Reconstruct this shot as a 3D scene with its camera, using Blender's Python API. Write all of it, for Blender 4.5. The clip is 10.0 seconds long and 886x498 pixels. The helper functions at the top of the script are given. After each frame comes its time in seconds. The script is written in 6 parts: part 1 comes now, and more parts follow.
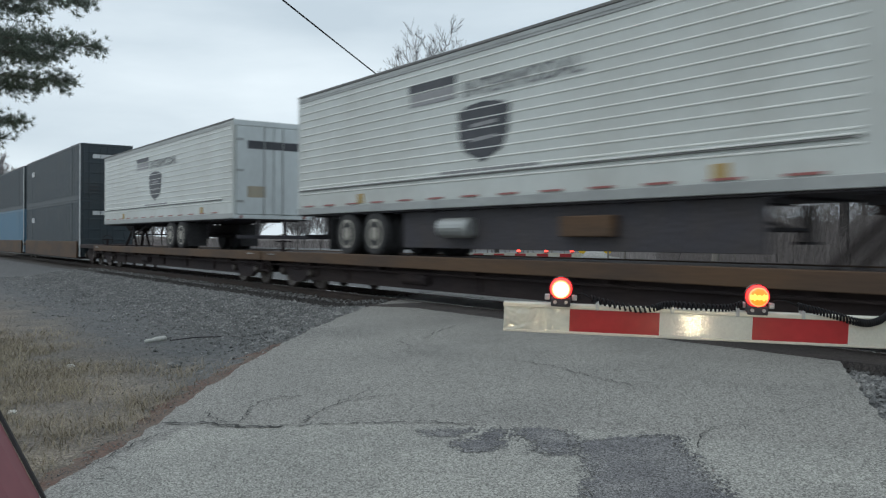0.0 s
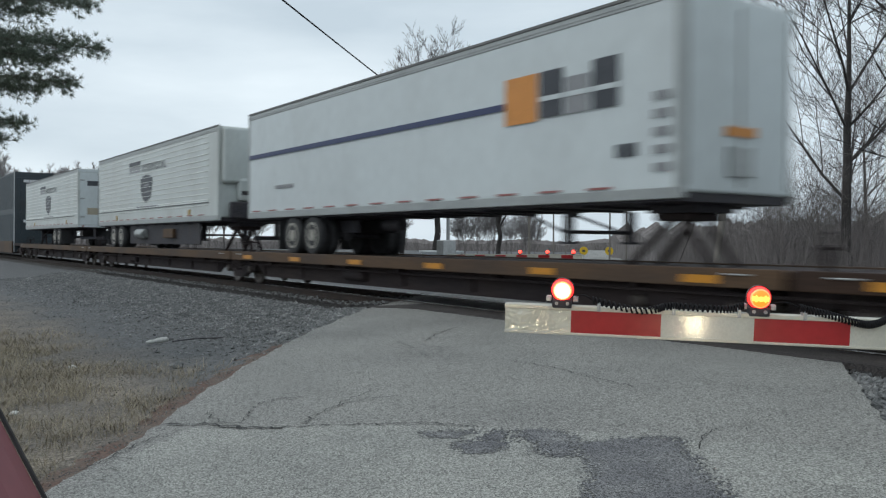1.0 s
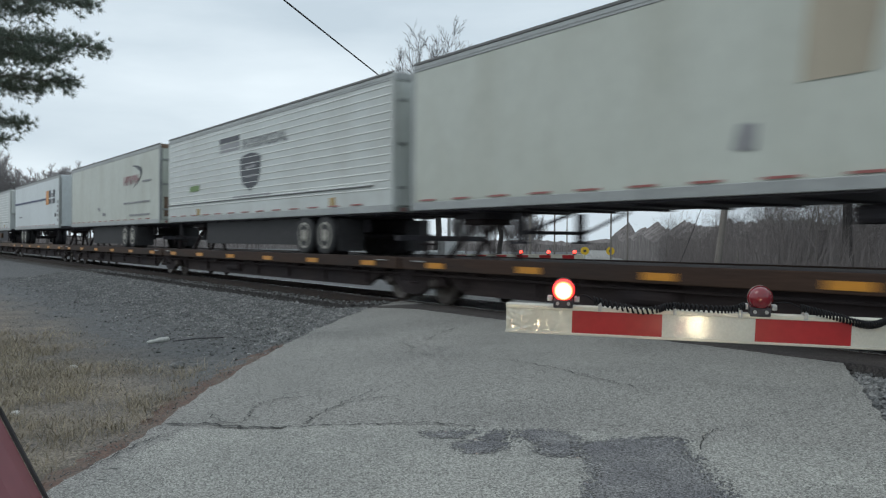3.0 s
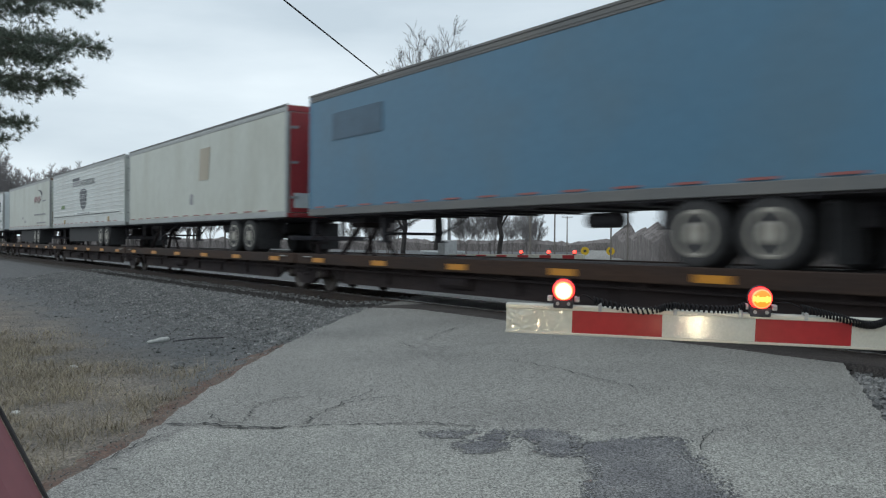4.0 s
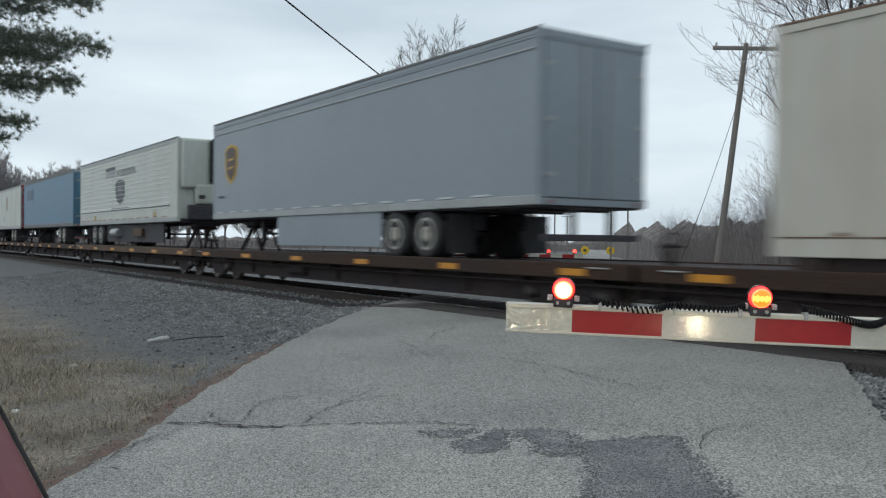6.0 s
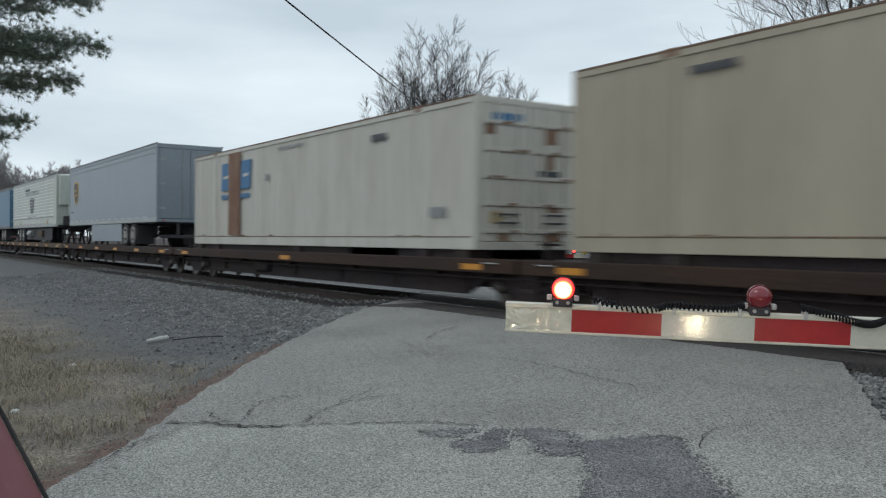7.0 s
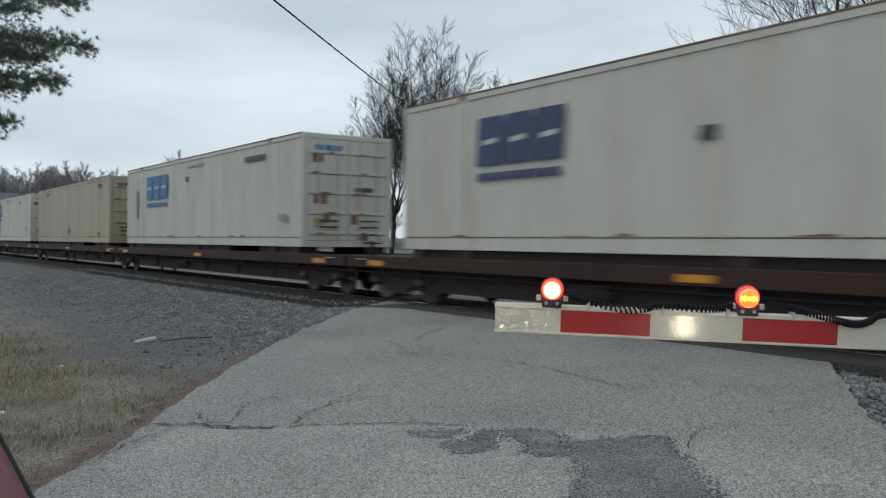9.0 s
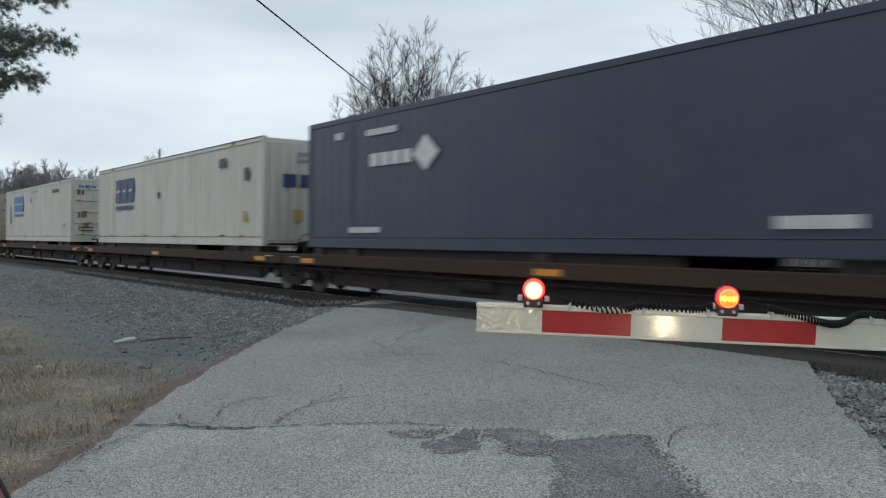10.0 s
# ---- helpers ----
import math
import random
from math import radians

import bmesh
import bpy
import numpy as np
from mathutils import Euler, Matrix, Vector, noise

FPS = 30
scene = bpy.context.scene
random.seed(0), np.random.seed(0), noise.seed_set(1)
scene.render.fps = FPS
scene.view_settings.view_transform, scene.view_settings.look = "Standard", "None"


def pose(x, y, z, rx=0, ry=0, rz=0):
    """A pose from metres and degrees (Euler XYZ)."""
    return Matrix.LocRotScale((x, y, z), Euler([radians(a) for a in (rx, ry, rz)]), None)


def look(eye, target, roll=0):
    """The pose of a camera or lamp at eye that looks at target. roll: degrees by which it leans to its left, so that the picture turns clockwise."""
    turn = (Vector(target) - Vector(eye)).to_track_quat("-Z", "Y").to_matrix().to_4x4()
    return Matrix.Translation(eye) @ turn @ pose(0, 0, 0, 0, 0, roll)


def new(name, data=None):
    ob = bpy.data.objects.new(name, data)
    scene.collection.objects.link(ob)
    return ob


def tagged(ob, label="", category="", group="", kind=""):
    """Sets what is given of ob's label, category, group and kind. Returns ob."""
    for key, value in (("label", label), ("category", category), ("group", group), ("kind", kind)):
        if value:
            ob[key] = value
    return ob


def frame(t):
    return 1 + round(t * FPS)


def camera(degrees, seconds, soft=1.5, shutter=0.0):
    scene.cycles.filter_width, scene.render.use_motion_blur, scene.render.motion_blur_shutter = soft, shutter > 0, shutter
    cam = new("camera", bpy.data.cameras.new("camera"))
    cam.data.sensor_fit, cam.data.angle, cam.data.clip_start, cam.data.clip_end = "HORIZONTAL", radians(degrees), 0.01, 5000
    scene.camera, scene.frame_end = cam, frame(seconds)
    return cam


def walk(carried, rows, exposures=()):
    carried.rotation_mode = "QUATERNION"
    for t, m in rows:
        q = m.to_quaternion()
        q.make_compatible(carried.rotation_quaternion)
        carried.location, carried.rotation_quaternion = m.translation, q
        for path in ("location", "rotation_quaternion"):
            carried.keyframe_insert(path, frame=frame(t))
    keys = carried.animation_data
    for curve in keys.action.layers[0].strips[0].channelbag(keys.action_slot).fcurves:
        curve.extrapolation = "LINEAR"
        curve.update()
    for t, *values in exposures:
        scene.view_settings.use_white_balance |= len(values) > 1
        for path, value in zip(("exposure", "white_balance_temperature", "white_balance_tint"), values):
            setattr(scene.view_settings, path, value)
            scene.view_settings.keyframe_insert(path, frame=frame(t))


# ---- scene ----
# ---- camera and its way ----
EYE = Vector((0.0, 0.0, 1.295))


def gaze(yaw, tilt, lean):
    """The camera's pose from the turn off the track's normal, the tilt and the lean, in degrees."""
    a, b = radians(yaw), radians(tilt)
    return look(EYE, EYE + Vector((math.sin(a) * math.cos(b), math.cos(a) * math.cos(b), math.sin(b))), lean)


cam = camera(53.95, 10.0, soft=1.25, shutter=0.38)
walk(cam, [(t, gaze(a, b, c)) for t, a, b, c in (
    (0.0, -55.745, -0.522, 0.41), (0.5, -55.789, -0.448, 0.43), (1.0, -55.84, -0.44, 0.43), (1.5, -55.86, -0.425, 0.41),
    (2.0, -55.869, -0.46, 0.42), (2.5, -55.905, -0.446, 0.46), (4.0, -55.917, -0.436, 0.47), (4.5, -55.93, -0.443, 0.5),
    (5.0, -55.922, -0.48, 0.5), (5.5, -55.925, -0.487, 0.52), (7.0, -55.885, -0.51, 0.53), (7.5, -55.879, -0.543, 0.52),
    (8.0, -55.797, -0.545, 0.53), (8.2, -55.6, -0.5, 0.5), (8.4, -55.29, -0.42, 0.47), (8.6, -55.263, -0.41, 0.47),
    (8.8, -55.255, -0.42, 0.48), (9.0, -55.178, -0.46, 0.5), (9.2, -54.82, -0.52, 0.56), (9.4, -54.44, -0.6, 0.63),
    (9.6, -54.14, -0.6, 0.63), (9.8, -53.94, -0.57, 0.62), (10.0, -53.984, -0.45, 0.6))],
     exposures=[(0.0, 0.05), (5.5, 0.06), (7.0, 0.0), (7.5, -0.03), (8.5, -0.08), (9.3, -0.05), (10.0, 0.04)])

# ---- light ----
SUN_EL, SUN_AZ = 55.0, 200.0
world = bpy.data.worlds.new("overcast_sky")
scene.world = world
world.use_nodes = True
wn, wl = world.node_tree.nodes, world.node_tree.links
wn.clear()
w_out, w_bg, w_sky = wn.new("ShaderNodeOutputWorld"), wn.new("ShaderNodeBackground"), wn.new("ShaderNodeTexSky")
w_sky.sky_type, w_sky.sun_disc = "NISHITA", False
w_sky.sun_elevation, w_sky.sun_rotation = radians(SUN_EL), radians(SUN_AZ)
w_sky.dust_density, w_sky.ozone_density = 3.0, 1.5
w_noise, w_fine, w_ramp, w_mix, w_gain = (wn.new("ShaderNodeTexNoise"), wn.new("ShaderNodeTexNoise"), wn.new("ShaderNodeValToRGB"),
                                          wn.new("ShaderNodeMixRGB"), wn.new("ShaderNodeMixRGB"))
w_co, w_map = wn.new("ShaderNodeTexCoord"), wn.new("ShaderNodeMapping")
w_map.inputs["Scale"].default_value = (1.0, 1.0, 4.2)
wl.new(w_co.outputs["Generated"], w_map.inputs["Vector"])
wl.new(w_map.outputs["Vector"], w_noise.inputs["Vector"])
w_noise.inputs["Scale"].default_value, w_noise.inputs["Detail"].default_value = 1.9, 6.0
w_noise.inputs["Roughness"].default_value = 0.5
w_ramp.color_ramp.elements[0].position, w_ramp.color_ramp.elements[0].color = 0.34, (0.58, 0.685, 0.765, 1)
w_ramp.color_ramp.elements[1].position, w_ramp.color_ramp.elements[1].color = 0.66, (0.85, 0.955, 1.02, 1)
w_gain.blend_type, w_gain.inputs[0].default_value = "MULTIPLY", 1.0
w_gain.inputs[2].default_value = (0.09, 0.09, 0.09, 1)
w_mix.inputs[0].default_value = 0.93
wl.new(w_sky.outputs[0], w_gain.inputs[1])
wl.new(w_noise.outputs[0], w_ramp.inputs[0])
wl.new(w_gain.outputs[0], w_mix.inputs[1])
wl.new(w_ramp.outputs[0], w_mix.inputs[2])
wl.new(w_mix.outputs[0], w_bg.inputs[0])
wl.new(w_bg.outputs[0], w_out.inputs[0])
sun = new("sun", bpy.data.lights.new("sun", "SUN"))
sun.data.energy, sun.data.angle, sun.data.color = 0.5, radians(25), (1.0, 0.97, 0.93)
sun_dir = Vector((math.sin(radians(SUN_AZ)) * math.cos(radians(SUN_EL)), math.cos(radians(SUN_AZ)) * math.cos(radians(SUN_EL)), math.sin(radians(SUN_EL))))
sun.matrix_world = look(sun_dir * 50, (0, 0, 0))


# ---- materials ----
def rgb(c):
    return (c[0], c[1], c[2], 1.0)


def mat(name, base, rough=0.6, metal=0.0, dirt=None, stain=1.2, grain=18.0, amount=0.5, fine=0.25, bump=0.15, squash=(1, 1, 1), rand=0.0, spec=0.5, coat=0.0, speck=0.0, speck_size=60.0):
    """A surface with stains (a second colour in large patches), grain and relief, in metres of its own space."""
    m = bpy.data.materials.new(name)
    m.use_nodes = True
    n, l = m.node_tree.nodes, m.node_tree.links
    b = n["Principled BSDF"]
    co, mp = n.new("ShaderNodeTexCoord"), n.new("ShaderNodeMapping")
    mp.inputs["Scale"].default_value = squash
    l.new(co.outputs["Object"], mp.inputs["Vector"])
    big, small = n.new("ShaderNodeTexNoise"), n.new("ShaderNodeTexNoise")
    for tex, s, d in ((big, stain, 6.0), (small, grain, 4.0)):
        tex.inputs["Scale"].default_value, tex.inputs["Detail"].default_value = s, d
        l.new(mp.outputs["Vector"], tex.inputs["Vector"])
    ramp = n.new("ShaderNodeMapRange")
    ramp.inputs["From Min"].default_value, ramp.inputs["From Max"].default_value = 0.42, 0.72
    ramp.inputs["To Max"].default_value = amount
    l.new(big.outputs[0], ramp.inputs["Value"])
    mix = n.new("ShaderNodeMixRGB")
    mix.inputs[1].default_value = rgb(base)
    mix.inputs[2].default_value = rgb(dirt if dirt else [c * 0.6 for c in base])
    l.new(ramp.outputs[0], mix.inputs[0])
    val = n.new("ShaderNodeMapRange")
    val.inputs["From Min"].default_value, val.inputs["From Max"].default_value = 0.3, 0.7
    val.inputs["To Min"].default_value, val.inputs["To Max"].default_value = 1 - fine, 1 + fine
    l.new(small.outputs[0], val.inputs["Value"])
    hsv = n.new("ShaderNodeHueSaturation")
    l.new(mix.outputs[0], hsv.inputs["Color"])
    last = val.outputs[0]
    if rand:
        info, r = n.new("ShaderNodeObjectInfo"), n.new("ShaderNodeMapRange")
        geo, add = n.new("ShaderNodeNewGeometry"), n.new("ShaderNodeMath")
        add.operation = "ADD"
        r.inputs["To Min"].default_value, r.inputs["To Max"].default_value = 1 - rand, 1 + rand
        r.inputs["From Max"].default_value = 2.0
        l.new(info.outputs["Random"], add.inputs[0])
        l.new(geo.outputs["Random Per Island"], add.inputs[1])
        l.new(add.outputs[0], r.inputs["Value"])
        mul = n.new("ShaderNodeMath")
        mul.operation = "MULTIPLY"
        l.new(last, mul.inputs[0])
        l.new(r.outputs[0], mul.inputs[1])
        last = mul.outputs[0]
    if speck:
        vor, sp, vr, vm = n.new("ShaderNodeTexVoronoi"), n.new("ShaderNodeSeparateColor"), n.new("ShaderNodeMapRange"), n.new("ShaderNodeMath")
        vor.inputs["Scale"].default_value = speck_size
        vr.inputs["To Min"].default_value, vr.inputs["To Max"].default_value = 1 - speck, 1 + speck
        vm.operation = "MULTIPLY"
        l.new(mp.outputs["Vector"], vor.inputs["Vector"])
        l.new(vor.outputs["Color"], sp.inputs[0])
        l.new(sp.outputs[0], vr.inputs["Value"])
        l.new(last, vm.inputs[0])
        l.new(vr.outputs[0], vm.inputs[1])
        last = vm.outputs[0]
    l.new(last, hsv.inputs["Value"])
    l.new(hsv.outputs[0], b.inputs["Base Color"])
    b.inputs["Roughness"].default_value, b.inputs["Metallic"].default_value = rough, metal
    b.inputs["Specular IOR Level"].default_value = spec
    b.inputs["Coat Weight"].default_value, b.inputs["Coat Roughness"].default_value = coat, 0.12
    if bump:
        bp = n.new("ShaderNodeBump")
        bp.inputs["Strength"].default_value, bp.inputs["Distance"].default_value = bump, 0.01
        l.new(small.outputs[0], bp.inputs["Height"])
        l.new(bp.outputs[0], b.inputs["Normal"])
    return m


def glow(name, colour, strength, base=(0.5, 0.05, 0.03)):
    m = mat(name, base, 0.3, bump=0)
    b = m.node_tree.nodes["Principled BSDF"]
    b.inputs["Emission Color"].default_value, b.inputs["Emission Strength"].default_value = rgb(colour), strength
    return m


M_WHITE = mat("trailer_white_paint", (0.575, 0.625, 0.635), 0.42, dirt=(0.45, 0.48, 0.48), stain=0.5, grain=6, amount=0.5, fine=0.05, bump=0.03, squash=(1, 1, 0.5))
M_ALU = mat("ribbed_aluminium_skin", (0.52, 0.555, 0.54), 0.42, 0.1, dirt=(0.36, 0.36, 0.33), stain=0.6, grain=9, amount=0.5, fine=0.06, bump=0.04, squash=(1, 1, 0.4))
M_CREAM = mat("cream_trailer_paint", (0.48, 0.51, 0.46), 0.45, dirt=(0.36, 0.37, 0.31), stain=0.7, grain=8, amount=0.6, fine=0.05, bump=0.03, squash=(1, 1, 0.5))
M_BLUE = mat("faded_blue_paint", (0.068, 0.172, 0.265), 0.45, dirt=(0.085, 0.148, 0.195), stain=0.6, grain=6, amount=0.6, fine=0.06, bump=0.03)
M_GREY = mat("grey_trailer_paint", (0.235, 0.272, 0.305), 0.42, dirt=(0.19, 0.225, 0.25), stain=0.4, grain=6, amount=0.5, fine=0.04, bump=0.02)
M_TAN = mat("tan_container_paint", (0.375, 0.335, 0.258), 0.5, dirt=(0.27, 0.235, 0.175), stain=0.6, grain=5, amount=0.55, fine=0.06, bump=0.04, squash=(1.4, 1, 0.3))
M_BOX = mat("weathered_container_white", (0.51, 0.495, 0.445), 0.5, dirt=(0.37, 0.33, 0.265), stain=0.7, grain=5, amount=0.55, fine=0.07, bump=0.04, squash=(1.6, 1, 0.3))
M_NAVY = mat("navy_container_paint", (0.025, 0.032, 0.06), 0.42, dirt=(0.045, 0.046, 0.07), stain=0.8, grain=6, amount=0.5, fine=0.1, bump=0.04)
M_SLATE = mat("dark_stack_paint", (0.028, 0.042, 0.052), 0.5, dirt=(0.05, 0.055, 0.055), stain=0.8, grain=6, amount=0.5, fine=0.1)
M_RUST = mat("rust_streaked_steel", (0.17, 0.085, 0.05), 0.75, dirt=(0.33, 0.25, 0.18), stain=2.5, grain=14, amount=0.5, fine=0.25, bump=0.2, squash=(2, 2, 0.4))
# aluminium made paler than the skin to carry the ribs' highlight
M_RIB = mat("highlight_pale_aluminium", (0.74, 0.76, 0.73), 0.35, 0.2, stain=2, amount=0.3, fine=0.06, bump=0.02)
M_AMBERDULL = mat("faded_amber_panel", (0.38, 0.27, 0.1), 0.5, stain=5, amount=0.5, fine=0.1, bump=0.02)
# dark rust, also the colour of the shadow lines below door ribs
M_RUSTSHADE = mat("dark_rust_and_rib_shade", (0.13, 0.08, 0.055), 0.8, dirt=(0.27, 0.2, 0.14), stain=3.5, grain=16, amount=0.6, fine=0.3, bump=0.2)
M_RAIL = mat("trailer_trim_aluminium", (0.34, 0.355, 0.35), 0.4, 0.5, stain=1, grain=10, amount=0.4, fine=0.1, bump=0.05)
M_TRIM = mat("dark_roof_trim", (0.12, 0.125, 0.125), 0.55, dirt=(0.2, 0.19, 0.17), stain=1.0, amount=0.4, fine=0.1)
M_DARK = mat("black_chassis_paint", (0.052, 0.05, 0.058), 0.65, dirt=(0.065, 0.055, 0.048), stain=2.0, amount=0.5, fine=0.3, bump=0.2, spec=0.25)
M_CAR = mat("dirty_brown_car_steel", (0.034, 0.026, 0.027), 0.8, dirt=(0.05, 0.034, 0.029), stain=1.0, amount=0.7, fine=0.25, bump=0.2, squash=(0.6, 1, 1), spec=0.25)
M_DARKSILL = mat("dark_brown_sill", (0.042, 0.023, 0.015), 0.7, dirt=(0.022, 0.017, 0.016), stain=0.8, amount=0.9, fine=0.25, bump=0.2, squash=(0.4, 1, 2), spec=0.25)
M_SILL = mat("worn_yellow_brown_sill", (0.085, 0.046, 0.021), 0.7, dirt=(0.036, 0.024, 0.019), stain=0.8, amount=0.9, fine=0.2, bump=0.2, squash=(0.5, 1, 2))
M_AMBER = mat("amber_reflector_sheet", (0.6, 0.25, 0.012), 0.4, dirt=(0.22, 0.1, 0.025), stain=1.3, amount=0.9, fine=0.08, bump=0.02)
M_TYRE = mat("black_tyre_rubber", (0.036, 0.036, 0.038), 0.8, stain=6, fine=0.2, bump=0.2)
M_HUB = mat("dull_white_wheel_steel", (0.36, 0.345, 0.3), 0.5, 0.2, dirt=(0.24, 0.215, 0.18), stain=5, amount=0.6, fine=0.1)
M_WHEEL = mat("worn_wheel_steel", (0.1, 0.085, 0.075), 0.45, 0.7, stain=4, fine=0.2)
M_BRIGHT = mat("polished_rail_steel", (0.5, 0.48, 0.46), 0.22, 0.9, stain=3, amount=0.3, fine=0.08, bump=0.03)
M_RAILSIDE = mat("rail_web_rust", (0.05, 0.036, 0.03), 0.75, dirt=(0.03, 0.028, 0.027), stain=3, fine=0.2, bump=0.2, spec=0.25)
M_REDTAPE = mat("red_reflective_tape", (0.28, 0.09, 0.08), 0.4, stain=5, amount=0.3, fine=0.08, bump=0.02)
M_INK = mat("black_print", (0.035, 0.04, 0.05), 0.5, dirt=(0.09, 0.09, 0.1), stain=3, amount=0.4, fine=0.1, bump=0)
M_NAVYINK = mat("dark_blue_print", (0.03, 0.045, 0.12), 0.5, stain=3, amount=0.4, fine=0.1, bump=0)
M_BLUEINK = mat("bright_blue_print", (0.025, 0.14, 0.3), 0.5, stain=3, amount=0.4, fine=0.1, bump=0)
M_GREYINK = mat("grey_print", (0.26, 0.265, 0.275), 0.5, stain=3, amount=0.4, fine=0.1, bump=0)
M_MIDINK = mat("weathered_grey_lettering", (0.14, 0.145, 0.155), 0.5, dirt=(0.24, 0.245, 0.25), stain=3, amount=0.5, fine=0.1, bump=0)
M_ORANGE = mat("orange_print", (0.62, 0.25, 0.05), 0.5, stain=3, amount=0.3, fine=0.08, bump=0)
M_GOLD = mat("gold_print", (0.55, 0.33, 0.04), 0.5, stain=3, amount=0.3, fine=0.08, bump=0)
M_BROWN = mat("brown_print", (0.07, 0.045, 0.03), 0.5, stain=3, amount=0.3, fine=0.08, bump=0)
M_REDINK = mat("dull_red_print", (0.36, 0.22, 0.22), 0.5, stain=3, amount=0.3, fine=0.08, bump=0)
M_GREENINK = mat("green_print", (0.12, 0.22, 0.05), 0.5, stain=6, amount=0.6, fine=0.08, bump=0)
M_REDPAINT = mat("faded_red_paint", (0.3, 0.03, 0.035), 0.5, dirt=(0.2, 0.04, 0.04), stain=2, amount=0.5, fine=0.1)
M_PALE = mat("pale_print", (0.55, 0.57, 0.58), 0.5, stain=3, amount=0.4, fine=0.08, bump=0)
M_REEFER = mat("cooling_unit_black", (0.012, 0.013, 0.015), 0.5, stain=3, fine=0.2)
M_ASPHALT = mat("aged_grey_asphalt", (0.245, 0.242, 0.226), 0.88, dirt=(0.185, 0.183, 0.174), stain=0.7, grain=75, amount=0.8, fine=0.18, bump=0.8, speck=0.66, speck_size=92)
M_WORN = mat("pale_worn_asphalt", (0.285, 0.285, 0.264), 0.88, dirt=(0.205, 0.206, 0.194), stain=1.1, grain=70, amount=0.8, fine=0.2, bump=0.9, speck=0.64, speck_size=98)
M_PATCH = mat("dark_asphalt_patch", (0.115, 0.115, 0.122), 0.85, dirt=(0.2, 0.2, 0.196), stain=2.2, grain=45, amount=0.8, fine=0.3, bump=0.7, speck=0.85, speck_size=115)
M_CRACK = mat("crack_shadowed_tar", (0.03, 0.03, 0.03), 0.9, grain=60, fine=0.3)
M_BALLAST = mat("crushed_granite_ballast", (0.105, 0.108, 0.108), 0.85, dirt=(0.27, 0.27, 0.26), stain=5, grain=50, amount=0.8, fine=0.35, bump=0.4, rand=0.95)
M_BLACKSTONE = mat("near_black_ballast", (0.035, 0.032, 0.031), 0.8, dirt=(0.06, 0.054, 0.05), stain=3, grain=40, amount=0.6, fine=0.3, bump=0.3, rand=0.6)
M_BLACKBED = mat("near_black_crossing_edge", (0.042, 0.037, 0.036), 0.75, dirt=(0.075, 0.064, 0.058), stain=1.3, grain=35, amount=0.7, fine=0.35, bump=0.8, speck=0.5, speck_size=60)
M_PEBBLE = mat("pale_pebbles", (0.15, 0.147, 0.14), 0.85, dirt=(0.33, 0.32, 0.3), stain=8, grain=50, amount=0.6, fine=0.2, bump=0.3, rand=0.5)
M_TIE = mat("creosoted_timber", (0.06, 0.05, 0.042), 0.85, dirt=(0.11, 0.1, 0.09), stain=5, grain=40, amount=0.6, fine=0.3, bump=0.4, rand=0.3)
M_GRASS = mat("dead_winter_grass", (0.3, 0.258, 0.185), 0.85, dirt=(0.16, 0.137, 0.1), stain=0.5, grain=8, amount=0.8, fine=0.2, bump=0, rand=0.45)
M_BARK = mat("grey_brown_bark", (0.17, 0.15, 0.135), 0.9, dirt=(0.06, 0.05, 0.045), stain=3, grain=20, amount=0.5, fine=0.25, bump=0.3, rand=0.25)
M_DARKTWIG = mat("dark_winter_twigs", (0.045, 0.04, 0.038), 0.9, stain=1, grain=5, amount=0.4, fine=0.2, bump=0, rand=0.3)
M_TWIG = mat("winter_twigs", (0.16, 0.143, 0.138), 0.9, stain=1, grain=5, amount=0.4, fine=0.2, bump=0, rand=0.3)
# far trees' twigs: distance haze is painted in as a paler grey
M_HAZETWIG = mat("haze_paled_far_twigs", (0.22, 0.205, 0.205), 0.9, stain=1, grain=5, amount=0.4, fine=0.2, bump=0, rand=0.3)
M_NEEDLE = mat("pine_needles", (0.16, 0.2, 0.165), 0.7, dirt=(0.14, 0.165, 0.1), stain=2, grain=12, amount=0.6, fine=0.25, bump=0, rand=0.35)
M_POLE = mat("weathered_pole_timber", (0.2, 0.18, 0.16), 0.85, dirt=(0.12, 0.11, 0.1), stain=1.5, grain=20, amount=0.5, fine=0.2, bump=0.3, squash=(3, 3, 0.4))
M_WIRE = mat("black_cable_rubber", (0.012, 0.012, 0.014), 0.8, grain=40, bump=0, spec=0.2)
M_TIP = mat("wrinkled_reflective_foil", (0.6, 0.59, 0.5), 0.16, dirt=(0.5, 0.47, 0.38), stain=9, grain=16, amount=0.6, fine=0.08, bump=1.0, coat=1.0)
M_ARMWHITE = mat("white_gate_sheeting", (0.56, 0.56, 0.5), 0.28, dirt=(0.48, 0.46, 0.39), stain=5, grain=110, amount=0.5, fine=0.05, bump=0.3, coat=1.0)
M_ARMRED = mat("red_gate_sheeting", (0.37, 0.022, 0.026), 0.28, dirt=(0.3, 0.02, 0.02), stain=5, grain=30, amount=0.5, fine=0.06, bump=0.05, coat=0.3)
M_ARMRAIL = mat("arm_edge_aluminium", (0.6, 0.58, 0.5), 0.35, 0.3, stain=5, amount=0.3, fine=0.06)
M_LENS_ON = glow("lit_lamp_core", (1.0, 0.66, 0.33), 3.2)
M_LENS_AMBER = glow("lit_lamp_core_warm", (1.0, 0.15, 0.008), 2.4)
M_LENS_BAND = glow("lit_lamp_filament_band", (1.0, 0.5, 0.07), 2.4)
M_LENS_MID = glow("lit_lamp_mid", (1.0, 0.18, 0.06), 3.2)
